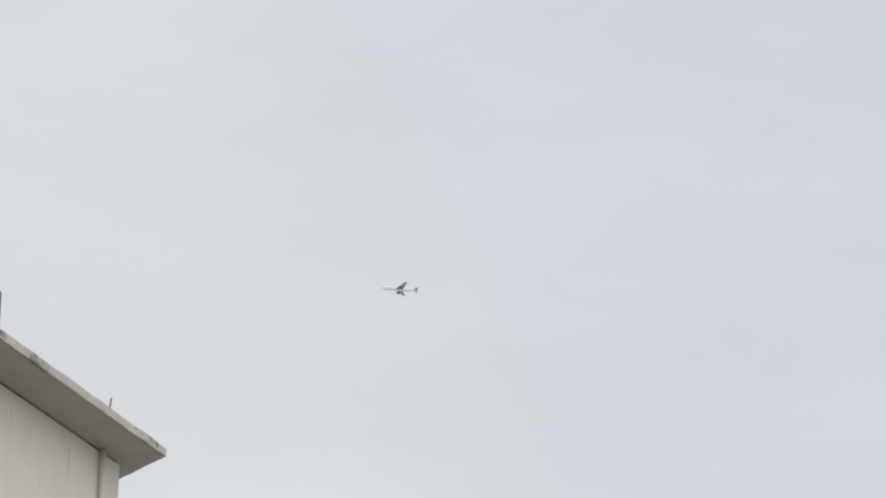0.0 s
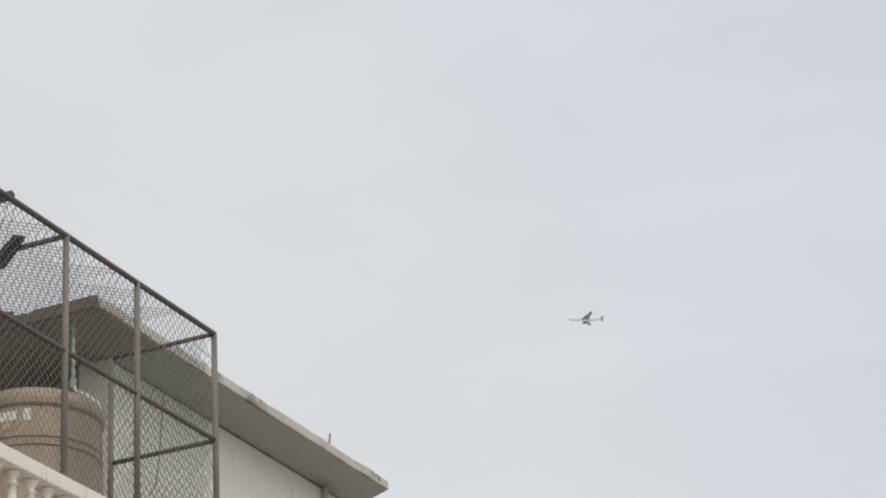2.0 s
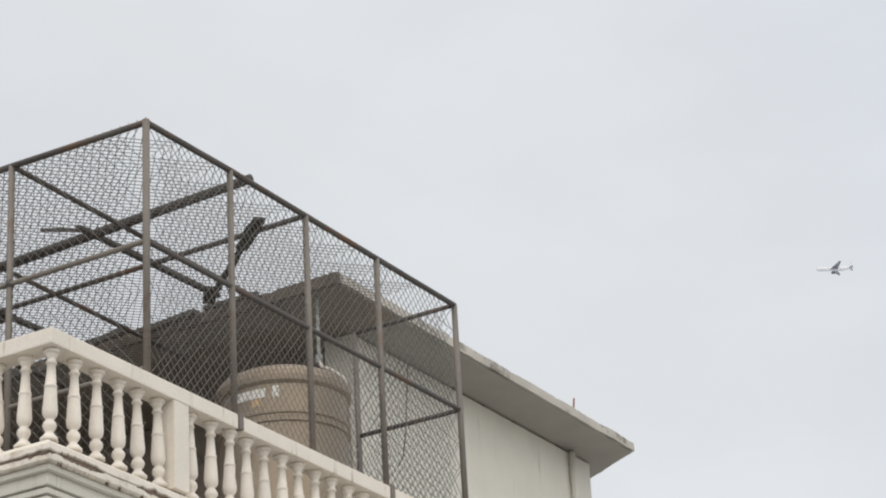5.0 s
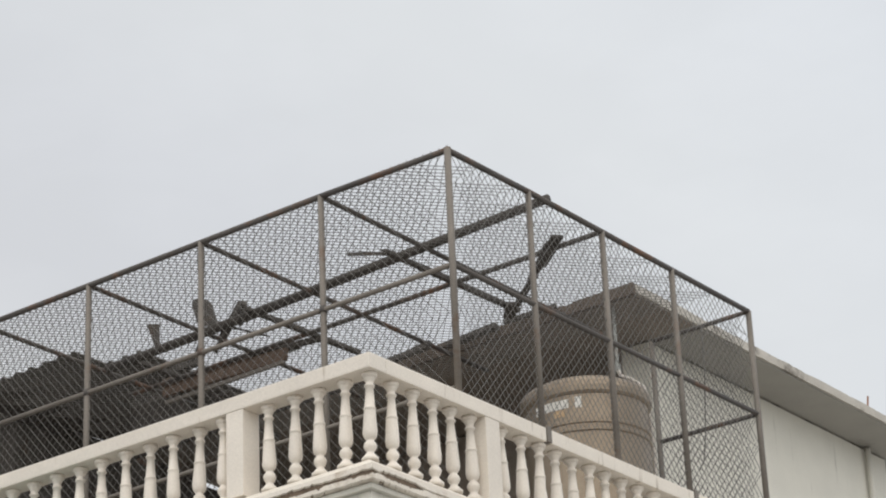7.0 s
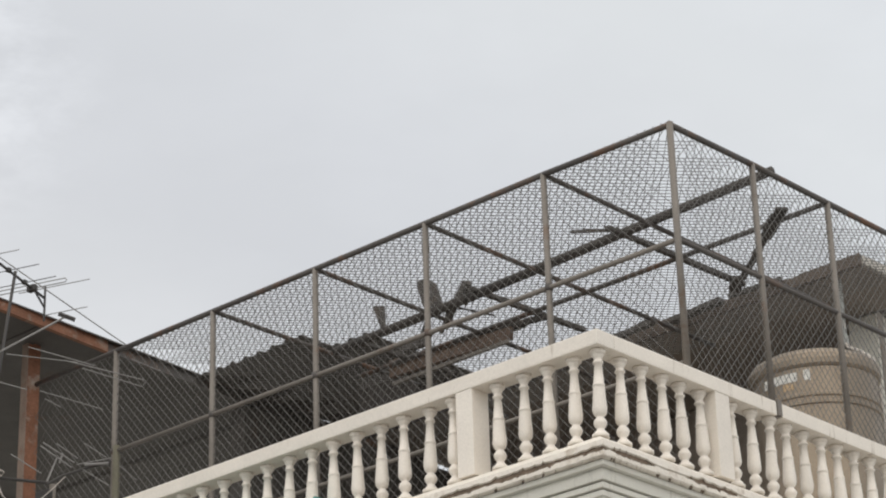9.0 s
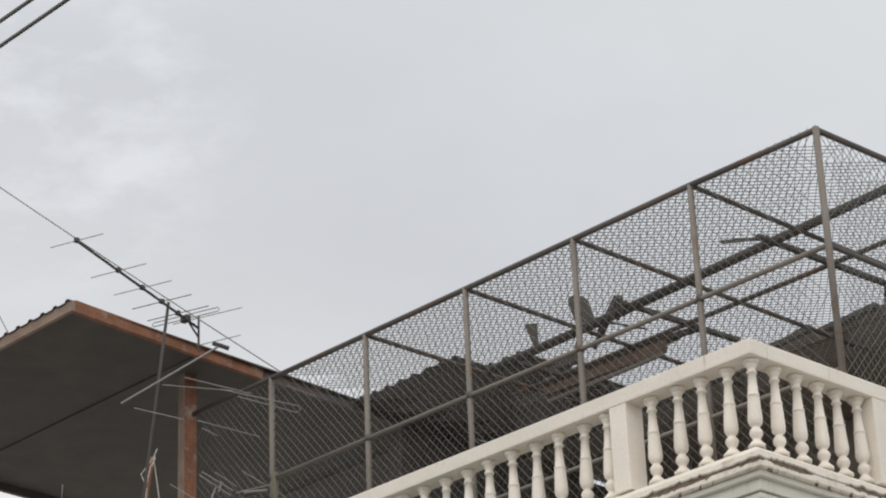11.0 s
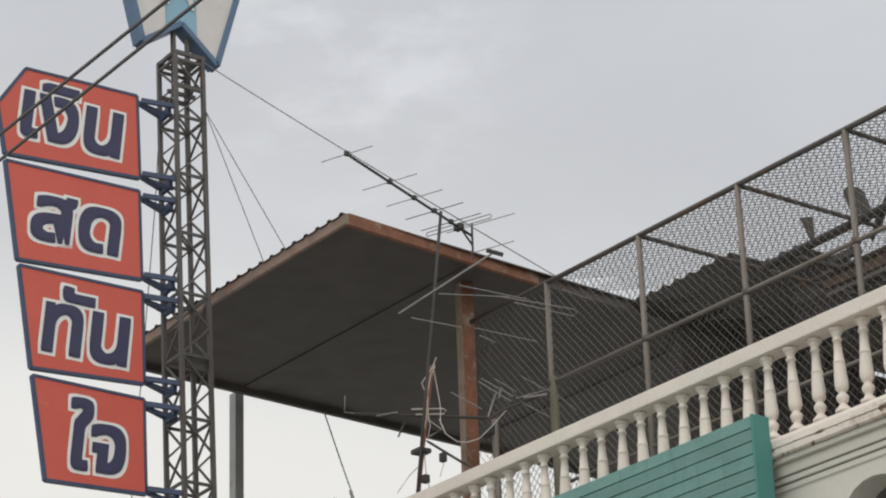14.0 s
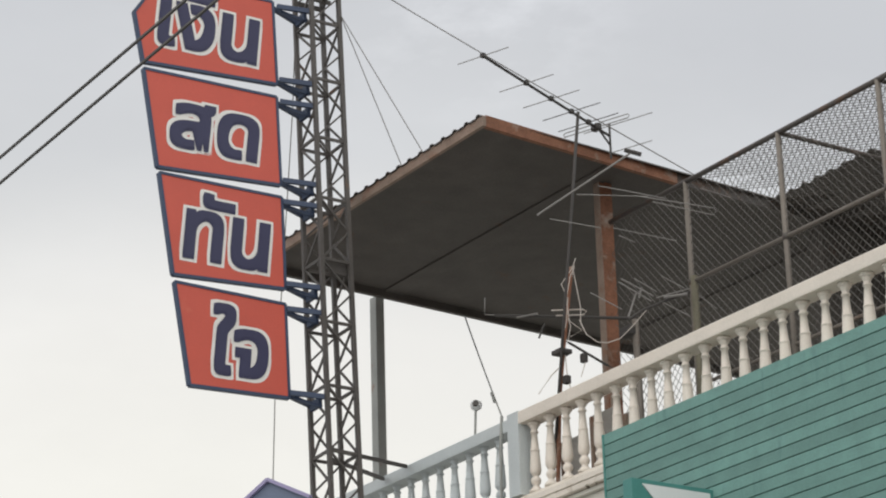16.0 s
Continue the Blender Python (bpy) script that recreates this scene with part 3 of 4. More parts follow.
def wrap(a0, a1, z0, z1, r=0.5735, steps=9):
    """A thin patch that follows the tank's curve, uneven below; stands for a reflection."""
    bm, rows = bmesh.new(), []
    for k in range(steps + 1):
        a = radians(a0 + (a1 - a0) * k / steps)
        low = z0 + 0.018 * noise.noise(Vector((k * 1.7, a0, 0)))
        rows.append([bm.verts.new((q * math.cos(a), q * math.sin(a), z)) for q, z in ((r, low), (r + 0.002, low), (r + 0.002, z1), (r, z1))])
    for a, b in zip(rows, rows[1:]):
        for k in range(4):
            bm.faces.new((a[k], b[k], b[(k + 1) % 4], a[(k + 1) % 4]))
    bm.faces.new(rows[0])
    bm.faces.new(rows[-1][::-1])
    bmesh.ops.recalc_face_normals(bm, faces=bm.faces)
    return bm


# thin patches in place of the bright reflection on the steel
part("label", wrap(-108, -72, 2.0, 2.085), SKYGLINT, tank, "white patch painted for the sky's reflection")
part("label", wrap(-86, -76, 1.925, 1.99), WARMGLINT, tank, "orange patch painted for a warm reflection")
part("label", wrap(-66, -60, 2.0, 2.10), SKYGLINT, tank, "small white patch painted for a reflection")
for k in range(3):
    part("seam", box(0.5725, 0.5755, -0.006, 0.006, 0.3, 1.76), TANK, tank).rotation_euler = (0, 0, radians(-150 + 60 * k))
part("dome", lathe([(0.57, 2.283), (0.5, 2.325), (0.3, 2.37), (0.14, 2.385)], 40), TANK, tank, smooth=True)
part("lid", lathe([(0.16, 2.387), (0.16, 2.43), (0.12, 2.45)], 24), TANK, tank)
for k in range(4):
    a = math.pi / 4 + k * math.pi / 2
    part("leg", tube((0.48 * math.cos(a), 0.48 * math.sin(a), 0), (0.48 * math.cos(a), 0.48 * math.sin(a), 0.26), 0.025, 8), PIPE, tank)

# ---------------------------------------------------------------- sheds of roofing sheet
def sheeting(x0, x1, y0, y1, z, tilt=0.0, pitch=0.24, ragged=0.0, seed=1):
    """Ribbed roofing sheet; the ribs run along y."""
    rnd = random.Random(seed)
    bm = bmesh.new()
    xs, x = [], x0
    while x < x1:
        for dx, h in ((0, 0), (0.09, 0), (0.112, 0.024), (0.148, 0.024), (0.17, 0)):
            xs.append((x + dx, h))
        x += pitch
    ends = [(y0 + (rnd.uniform(-ragged, ragged) if k % 5 == 0 else 0), y1) for k in range(len(xs))]
    lower = [[bm.verts.new((x, e[s], z + h + tilt * (e[s] - y0))) for s in (0, 1)] for (x, h), e in zip(xs, ends)]
    upper = [[bm.verts.new((x, e[s], z + h + 0.006 + tilt * (e[s] - y0))) for s in (0, 1)] for (x, h), e in zip(xs, ends)]
    for k in range(len(xs) - 1):
        bm.faces.new((lower[k][0], lower[k][1], lower[k + 1][1], lower[k + 1][0]))
        bm.faces.new((upper[k][0], upper[k + 1][0], upper[k + 1][1], upper[k][1]))
        bm.faces.new((lower[k][0], lower[k + 1][0], upper[k + 1][0], upper[k][0]))
        bm.faces.new((lower[k][1], upper[k][1], upper[k + 1][1], lower[k + 1][1]))
    bmesh.ops.recalc_face_normals(bm, faces=bm.faces)
    return bm


shed = thing("shed_roof", "open shed with dark ribbed roofing sheet and rusty steel edges", "shed", (-18.78, 14.3, 7.58))
so = Vector(shed.location)


def shed_part(name, bm, mat, label=""):
    bmesh.ops.translate(bm, verts=bm.verts, vec=-so)
    return part(name, bm, mat, shed, label)


def sloped(bm):
    """The shed's roof falls slightly towards the back; its open side is skewed to fit the camera's view."""
    for v in bm.verts:
        v.co.z -= 0.032 * (v.co.y - 12.46)
        v.co.x += 0.105 * max(0.0, 14.9 - v.co.y) / 2.45 * min(max((v.co.x + 22.6) / 4.3, 0.0), 1.0)
    return bm


shed_part("roofing_sheet", sloped(sheeting(-22.62, -18.30, 12.42, 19.6, 11.115, pitch=0.2)), SHEET, "dark ribbed roofing sheet")
shed_part("ceiling_sheet", sloped(box(-22.54, -18.32, 12.52, 19.55, 11.085, 11.105)), SHEET)
shed_part("edge_beam", sloped(box(-22.6, -18.23, 12.44, 12.48, 11.02, 11.125, 0.004)), PALERUST, "rusty steel edge beam")
shed_part("edge_beam", sloped(box(-18.29, -18.235, 12.482, 14.86, 11.02, 11.14, 0.004)), RUST, "rusty steel edge beam")
shed_part("edge_beam", sloped(box(-18.29, -18.237, 14.863, 16.1, 11.02, 11.135, 0.004)), PIPE, "dark edge beam flecked with rust")
shed_part("edge_beam", sloped(box(-18.29, -18.235, 16.102, 19.6, 11.02, 11.15, 0.004)), PIPE)
shed_part("edge_beam", sloped(box(-22.60, -22.54, 12.5, 19.6, 11.00, 11.11, 0.004)), SHEET)
shed_part("cross_beam", sloped(box(-22.54, -18.30, 14.06, 14.30, 11.068, 11.084, 0.006)), SHEET)
shed_part("cross_beam", sloped(box(-22.54, -18.30, 17.2, 17.3, 11.05, 11.084, 0.006)), SHEET)
shed_part("column", box(-18.80, -18.725, 14.25, 14.40, 7.58, 11.03, 0.004), RUST, "rusty steel column")
shed_part("flange", box(-18.81, -18.722, 14.232, 14.247, 7.58, 11.03, 0.002), PALERUST, "pale flaking column flange")
shed_part("column", box(-22.80, -22.67, 14.03, 14.14, 7.64, 11.0, 0.008), GREYSTEEL, "grey steel column")

lean_to = thing("lean_to_roof", "dark ragged roofing sheet sagging behind the cage", "roof", (-17.5, 18.5, 10.9))
lo = Vector(lean_to.location)


def lean_part(name, bm, mat, label=""):
    bmesh.ops.translate(bm, verts=bm.verts, vec=-lo)
    return part(name, bm, mat, lean_to, label)


lean_part("roofing_sheet", sheeting(-18.23, -16.75, 16.05, 18.49, 10.975, pitch=0.2, ragged=0.03, seed=5), SHEET)
lean_part("roofing_sheet", sheeting(-16.72, -16.2, 16.45, 18.49, 10.96, pitch=0.2, ragged=0.16, seed=6), SHEET)
lean_part("rafter", box(-18.2, -15.8, 16.9, 16.98, 10.88, 10.955, 0.005), CHAR)
lean_part("rafter", box(-18.2, -15.2, 18.36, 18.46, 10.86, 10.95, 0.005), CHAR)


# ---------------------------------------------------------------- burnt timber on the cage
def timber(name, label, pieces, category="timber"):
    """Loose or broken boards: each piece is (from, to, width, depth)."""
    t = thing(name, label, category, pieces[0][0])
    o = Vector(t.location)
    rnd = random.Random(len(name))
    for p, q, w, d in pieces:
        bm = bmesh.new()
        a, b = Vector(p) - o, Vector(q) - o
        last = a
        for k in range(1, 5):
            nxt = a.lerp(b, k / 4) + Vector((rnd.uniform(-1, 1), rnd.uniform(-1, 1), rnd.uniform(-0.5, 0.5))) * 0.006
            bar(last, nxt, w * rnd.uniform(0.85, 1.1), d * rnd.uniform(0.85, 1.1), bm)
            last = nxt
        part("board", bm, CHAR, t)
    return t


pole = thing("timber_pole", "long charred timber pole lying across the cage roof", "pole", (-10.78, 15.84, 10.68))
part("shaft", tube((0, 0, 0.005), (-3.5, 0.01, -0.085), 0.04, 10, r2=0.046), CHAR, pole, smooth=True)
part("shaft", tube((-3.4, 0.01, -0.084), (-5.25, 0.03, -0.10), 0.046, 10, r2=0.042), CHAR, pole, smooth=True)
part("stub", tube((-3.42, -0.05, 0.03), (-3.60, 0.10, -0.09), 0.03, 8, r2=0.022), CHAR, pole)
timber("broken_board", "charred board slanting on the cage roof", [((-11.10, 16.42, 10.63), (-11.55, 16.78, 10.60), 0.12, 0.03), ((-11.5, 16.74, 10.60), (-12.2, 17.32, 10.58), 0.06, 0.03), ((-12.25, 17.30, 10.60), (-12.45, 17.55, 10.60), 0.11, 0.04)])
timber("broken_stick", "charred stick resting against the pole", [((-12.95, 15.79, 10.815), (-12.42, 15.80, 10.665), 0.03, 0.03)])
upright = thing("broken_board", "charred board with a rounded top standing up from the cage roof", "timber", (-14.72, 15.84, 10.6))
part("board", plate([(0.145, 0.02), (-0.09, 0.06), (-0.172, 0.31), (-0.16, 0.342), (-0.10, 0.352), (0.03, 0.29), (0.06, 0.25)], 0.03, lambda u, v, w: (u, w, v)), CHAR, upright)
part("strut", bar((0.42, 0.03, 0.17), (0.15, 0.06, -0.10), 0.05, 0.06), CHAR, upright)
part("strut", bar((0.16, 0.06, -0.08), (0.02, 0.1, -0.2), 0.03, 0.035), CHAR, upright)
part("strut", bar((-0.02, 0.0, 0.04), (-0.22, 0.05, -0.24), 0.014, 0.014), CHAR, upright)
part("strut", bar((0.2, 0.05, 0.0), (0.52, 0.3, -0.12), 0.014, 0.014), CHAR, upright)
splinter = thing("broken_stick", "short splintered stick standing on the cage roof", "timber", (-15.36, 15.85, 10.6))
part("stick", plate([(0.025, 0.0), (-0.012, 0.0), (-0.125, 0.275), (0.015, 0.245)], 0.03, lambda u, v, w: (u, w, v)), CHAR, splinter)
for x, y0, y1 in ((-12.41, 15.62, 17.52), (-14.15, 15.75, 17.3), (-15.78, 15.85, 17.4)):
    timber("rafter", "charred rafter lying across the cage roof", [((x, y0, 10.625), (x + 0.08, y1, 10.62), 0.05, 0.045)])
heap = thing("collapsed_roof", "collapsed, scorched piece of roof with brown planks and torn sheet", "roof", (-15.2, 16.6, 10.5))
part("plank", plate([(-0.78, -0.02), (0.80, -0.07), (0.815, 0.05), (0.3, 0.075), (-0.2, 0.12), (-0.78, 0.16)], 0.05, lambda u, v, w: (u, w, v)), PLANK, heap, "scorched brown plank")
part("plank", bar((-0.7, -0.06, -0.12), (0.80, -0.04, -0.10), 0.03, 0.035), POST, heap, "pale weathered lath")
part("plank", bar((0.4, 0.0, 0.10), (1.2, 0.10, 0.08), 0.05, 0.05), CHAR, heap)
part("torn_sheet", plate([(-0.25, 0.15), (0.2, 0.15), (0.72, 0.09), (0.83, 0.10), (0.72, 0.15), (0.3, 0.205), (-0.1, 0.2)], 0.012, lambda u, v, w: (u, 0.16 + w + 0.25 * v, v)), GREYSTEEL, heap, "torn grey sheet")
part("edge_strip", bar((-0.5, 0.18, 0.24), (0.84, 0.18, 0.115), 0.03, 0.025), CHAR, heap)
rnd = random.Random(77)
for k in range(9):
    a = Vector((rnd.uniform(-1.3, -0.4), rnd.uniform(0.0, 0.6), rnd.uniform(-0.22, 0.22)))
    part("lath", bar(a, a + Vector((rnd.uniform(0.3, 0.8), rnd.uniform(-0.3, 0.3), rnd.uniform(-0.22, 0.02))), rnd.uniform(0.03, 0.06), 0.03), CHAR, heap)
part("hanging_lath", bar((-0.58, 0, 0.10), (-0.58, 0.02, -0.6), 0.018, 0.018), CHAR, heap)
part("hanging_lath", bar((-0.93, 0, -0.1), (-0.92, 0.02, -0.75), 0.014, 0.014), CHAR, heap)
part("torn_panel", plate([(-1.5, 0.36), (-1.15, 0.31), (-0.83, 0.05), (-0.65, -0.05), (-0.3, -0.20), (-0.35, -0.27), (-0.9, -0.20), (-1.5, -0.1)], 0.03, lambda u, v, w: (u, 0.3 + w, v)), CHAR, heap, "charred panel with a torn edge")
hanging = timber("eave_scrap", "ragged boards hanging from the front eave", [((-13.3, 18.52, 11.05), (-14.0, 18.5, 11.0), 0.1, 0.05), ((-14.1, 18.48, 11.07), (-14.9, 18.5, 11.02), 0.07, 0.06), ((-12.6, 18.55, 11.07), (-13.2, 18.52, 11.06), 0.05, 0.04)])
drop_wire = thing("hanging_wire", "thin wire hanging down inside the cage", "wire", (-11.24, RY[3] - 0.02, CTOP))
part("strand", wire_path([(0, 0, 0), (-0.01, 0, -0.5), (-0.06, 0, -1.1), (-0.10, 0, -1.34), (-0.16, 0, -1.42)], 0.006), WIRE, drop_wire)
riser = thing("water_pipe", "thin grey water pipe rising beside the tank", "pipe", (-12.09, 18.78, 7.58))
part("pipe", wire_path([(0, 0, 2.74), (0, 0, 3.39)], 0.018, n=8), GREYSTEEL, riser)
part("valve", tube((0, 0, 2.72), (0.0, 0, 2.80), 0.034, 8), GREYSTEEL, riser)
part("hose", wire_path([(0, 0, 2.74), (0.08, -0.08, 2.64), (0.24, -0.14, 2.54), (0.38, -0.17, 2.42), (0.43, -0.18, 2.2), (0.44, -0.18, 1.7), (0.44, -0.18, 0.02)], 0.018, n=8), PALE, riser, "pale hose down the side of the tank")

# ---------------------------------------------------------------- teal signboard on the front
board = thing("signboard", "teal boarded signboard fixed to the front of the house", "signboard", (-15.2, 12.98, 5.35))
BX0, BX1, BTOP = -17.09 + 15.2, -13.345 + 15.2, 7.75 - 5.35
slat = bmesh.new()
SL = 0.1035
prof = [(0.0, 0.0), (-0.076, 0.0), (-0.080, 0.004), (-0.078, SL - 0.009), (-0.074, SL - 0.006), (0.0, SL - 0.006)]
ends = [[slat.verts.new((x, y, z)) for y, z in prof] for x in (BX0, BX1)]
for k in range(len(prof)):
    j = (k + 1) % len(prof)
    slat.faces.new((ends[0][k], ends[0][j], ends[1][j], ends[1][k]))
slat.faces.new(ends[0])
slat.faces.new(ends[1][::-1])
bmesh.ops.recalc_face_normals(slat, faces=slat.faces)
slat_data = bpy.data.meshes.new("slat")
slat.to_mesh(slat_data)
slat.free()
slat_data.materials.append(TEAL)
for k in range(23):
    b = part("slat", slat_data, None, board)
    b.location = (0, 0, BTOP + 0.01 - (k + 1) * SL)
part("backing", box(BX0, BX1, 0.0, 0.09, 0, BTOP - 0.01), TEALDARK, board)
part("end_cap", box(BX1, BX1 + 0.025, -0.088, 0.09, -0.01, BTOP + 0.012, 0.004), TEALDARK, board)
part("end_cap", box(BX0 - 0.02, BX0, -0.088, 0.09, -0.01, BTOP + 0.006, 0.004), TEALDARK, board)
for x in (-1.2, 1.2):
    part("bracket", box(x - 0.03, x + 0.03, 0.09, 0.26, 0.5, 0.56), GREYSTEEL, board)

hanger = thing("projecting_sign", "small teal and white box sign standing out from the signboard", "sign", (-15.7, 12.88, 6.5))
part("casing", box(-0.06, 0.06, -0.82, 0.03, -0.1, 0.40, 0.008), TEALDARK, hanger)
part("face", plate([(-0.72, 0.36), (-0.02, 0.36), (-0.02, -0.06), (-0.3, -0.06)], 0.008, lambda u, v, w: (0.066 + w, u, v)), LIGHTPANEL, hanger, "white triangular sign face")

# ---------------------------------------------------------------- sign tower
A0, A1 = Vector((-20.17, 12.0, 7.8)), Vector((-20.46, 12.0, 13.1))
AX = (A1 - A0).normalized()
NX = Vector((0, 1, 0)).cross(AX).normalized()


def lean(u, v, w=0.0):
    """A point of the leaning tower: u along the street's depth, v up the tower, w out of the sign's face."""
    return A0 + Vector((0, u, 0)) + AX * v + NX * w


FOOT = -7.78
tower = thing("sign_tower", "tall grey steel lattice tower that carries hanging signs", "tower")
H = 0.165
for a in (-1, 1):
    for b in (-1, 1):
        part("leg", bar(lean(a * H, FOOT, b * H), lean(a * H, 5.85, b * H), 0.042, 0.042, up=(0, 1, 0)), TOWER, tower)
v, k = 5.76, 0
while v > -3:
    nxt = v - 0.334
    for a, b in (((-H, -H), (H, -H)), ((H, -H), (H, H)), ((H, H), (-H, H)), ((-H, H), (-H, -H))):
        if k % 2 == 0:
            part("ring_bar", bar(lean(a[0], v, a[1]), lean(b[0], v, b[1]), 0.022, 0.03), TOWER, tower)
        p, q = (a, b) if k % 2 else (b, a)
        part("brace", bar(lean(p[0], v, p[1]), lean(q[0], nxt, q[1]), 0.018, 0.022, up=(1, 0, 0)), TOWER, tower)
    v, k = nxt, k + 1
part("gusset", bar(lean(-H, 2.42, 0.1), lean(H, 2.36, 0.1), 0.02, 0.13), TOWER, tower)
for u in (-0.085, 0.085):
    part("stub_post", tube(lean(u, 5.45), lean(u, 6.45), 0.03, 10), TOWER, tower, smooth=True)
for v in (5.45, 5.84):
    part("cap_bar", bar(lean(-H, v), lean(H, v), 0.03, 0.04), TOWER, tower)
    for w in (-H, H):
        part("cap_bar", bar(lean(-H - 0.02, v, w), lean(H + 0.02, v, w), 0.03, 0.045), TOWER, tower)
part("cap_bar", bar(lean(-H, 5.84, -H), lean(-H, 5.84, H), 0.03, 0.045), TOWER, tower)
part("cap_bar", bar(lean(H, 5.84, -H), lean(H, 5.84, H), 0.03, 0.045), TOWER, tower)
for v, far in ((0.43, (-20.76, 13.17, 8.42)), (0.33, (-21.2, 13.17, 8.40))):
    part("tie_bar", bar(lean(-0.16, v, 0.16), far, 0.03, 0.035), TOWER, tower)

SIGNS = [
    ("\u0e40\u0e07\u0e34\u0e19", [(-2.12, 4.777), (-1.812, 5.25), (-0.54, 5.28), (-0.52, 4.335), (-2.03, 4.24)], (-1.93, -0.65, 4.42, 5.20)),
    ("\u0e2a\u0e14", [(-2.025, 4.165), (-0.53, 4.185), (-0.515, 3.205), (-1.888, 3.125)], (-1.81, -0.695, 3.32, 3.96)),
    ("\u0e17\u0e31\u0e19", [(-1.868, 3.065), (-0.51, 3.07), (-0.505, 2.085), (-1.736, 2.02)], (-1.69, -0.60, 2.15, 3.0)),
    ("\u0e43\u0e08", [(-1.72, 1.945), (-0.51, 1.92), (-0.502, 0.945), (-1.58, 0.915)], (-1.375, -0.67, 1.01, 1.86)),
]


def lettering(text, span, spread, out, turns, margin):
    """Flat lettering fitted into the span (u0, u1, v0, v1), thickened by copies set off to all sides, each a little behind the one before."""
    curve = bpy.data.curves.new("lettering", "FONT")
    curve.body, curve.shear, curve.resolution_u = text, 0.12, 6
    temp = new("lettering_source", curve)
    bpy.context.view_layer.update()
    flat = bpy.data.meshes.new_from_object(temp.evaluated_get(bpy.context.evaluated_depsgraph_get()))
    bpy.data.objects.remove(temp)
    bpy.data.curves.remove(curve)
    xs, ys = [q.co.x for q in flat.vertices], [q.co.y for q in flat.vertices]
    x0, x1, y0, y1 = min(xs), max(xs), min(ys), max(ys)
    place = [(span[0] + margin + (q.co.x - x0) / (x1 - x0) * (span[1] - span[0] - 2 * margin), span[2] + margin + (q.co.y - y0) / (y1 - y0) * (span[3] - span[2] - 2 * margin)) for q in flat.vertices]
    verts, faces = [], []
    for k in range(turns + 1):
        a = 2 * math.pi * k / turns
        r = 0.88 * spread / max(abs(math.cos(a)), abs(math.sin(a))) if k else 0.0
        for m_, f in enumerate(flat.polygons):
            n = len(verts)
            verts += [tuple(lean(place[i][0] + r * math.cos(a), place[i][1] + r * math.sin(a), out - 0.0001 * k - 0.000004 * (m_ % 17))) for i in f.vertices]
            faces.append(tuple(range(n, len(verts))))
    data = bpy.data.meshes.new("lettering")
    data.from_pydata(verts, [], faces)
    bpy.data.meshes.remove(flat)
    return data


def shrink(points, by):
    c = sum((Vector(p) for p in points), Vector((0, 0))) / len(points)
    return [tuple(Vector(p) + (c - Vector(p)).normalized() * by) for p in points]


def rim(parent, points, size, depth, mat):
    for p, q in zip(points, points[1:] + points[:1]):
        part("frame_bar", bar(lean(*p), lean(*q), depth, size, up=NX.cross(lean(*q) - lean(*p))), mat, parent)


for text, outline, span in SIGNS:
    sign = thing("hanging_sign", "red hanging sign with white-edged navy lettering in blue frame", "sign", group="hanging signs on the tower")
    panel = part("panel", plate(shrink(outline, 0.012), 0.036, lean), RED, sign)
    rim(sign, outline, 0.03, 0.05, FRAMEBLUE)
    pale = lettering(text, span, 0.063, 0.0235, 40, 0.076)
    pale.materials.append(OFFWHITE)
    part("letter_edge", pale, None, panel, "offwhite outline of the lettering")
    dark = lettering(text, span, 0.028, 0.0305, 56, 0.076)
    dark.materials.append(NAVY)
    part("lettering", dark, None, panel, "navy lettering")
    for v, drop in ((max(p[1] for p in outline[-3:-2]) - 0.05, -0.11), (min(outline[-2][1], outline[-1][1] + 9) + 0.05, -0.11)):
        for w in (-0.10, 0.10):
            part("arm", bar(lean(-0.5, v, w * 0.3), lean(-H, v - 0.03, w * 1.4), 0.034, 0.05), FRAMEBLUE, sign)
        part("arm", bar(lean(-0.44, v - 0.03), lean(-H, v + drop, 0.06), 0.024, 0.03), FRAMEBLUE, sign)
        part("clamp_plate", bar(lean(-H - 0.03, v - 0.11), lean(-H - 0.03, v - 0.02), 0.17, 0.04, up=(0, 1, 0)), FRAMEBLUE, sign)

crest = thing("crest_sign", "offwhite and pale blue sign in a deep blue frame", "sign")
OUT = [(-0.79, 7.17), (-0.51, 5.90), (-0.02, 6.24), (0.425, 5.855), (0.82, 7.16), (0.0, 7.47)]
crest_panel = part("panel", plate(shrink(OUT, 0.03), 0.10, lean), CRESTWHITE, crest)
rim(crest, shrink(OUT, 0.03), 0.06, 0.17, CRESTBLUE)
part("emblem", plate([(-0.20, 6.16), (-0.02, 6.30), (0.17, 6.12), (0.17, 7.36), (-0.20, 7.36)], 0.012, lambda u, v, w: lean(u, v, 0.058 + w)), SKYBLUE, crest_panel, "pale blue band")
arc = [(0.13 * math.cos(a) - 0.04, 6.46 + 0.16 * math.sin(a)) for a in [math.pi * k / 10 for k in range(11)]]
outer = [(0.20 * math.cos(a) - 0.06, 6.46 + 0.32 * math.sin(a)) for a in [math.pi * k / 10 for k in range(10, -1, -1)]]
part("emblem", plate(arc + outer, 0.012, lambda u, v, w: lean(u, v, 0.072 + w)), CRESTWHITE, crest_panel, "offwhite arch shape")

# ---------------------------------------------------------------- aerials
def rods(parent, name, list_of_rods, r, mat):
    for p, q in list_of_rods:
        part(name, tube(p, q, r, 6), mat, parent)


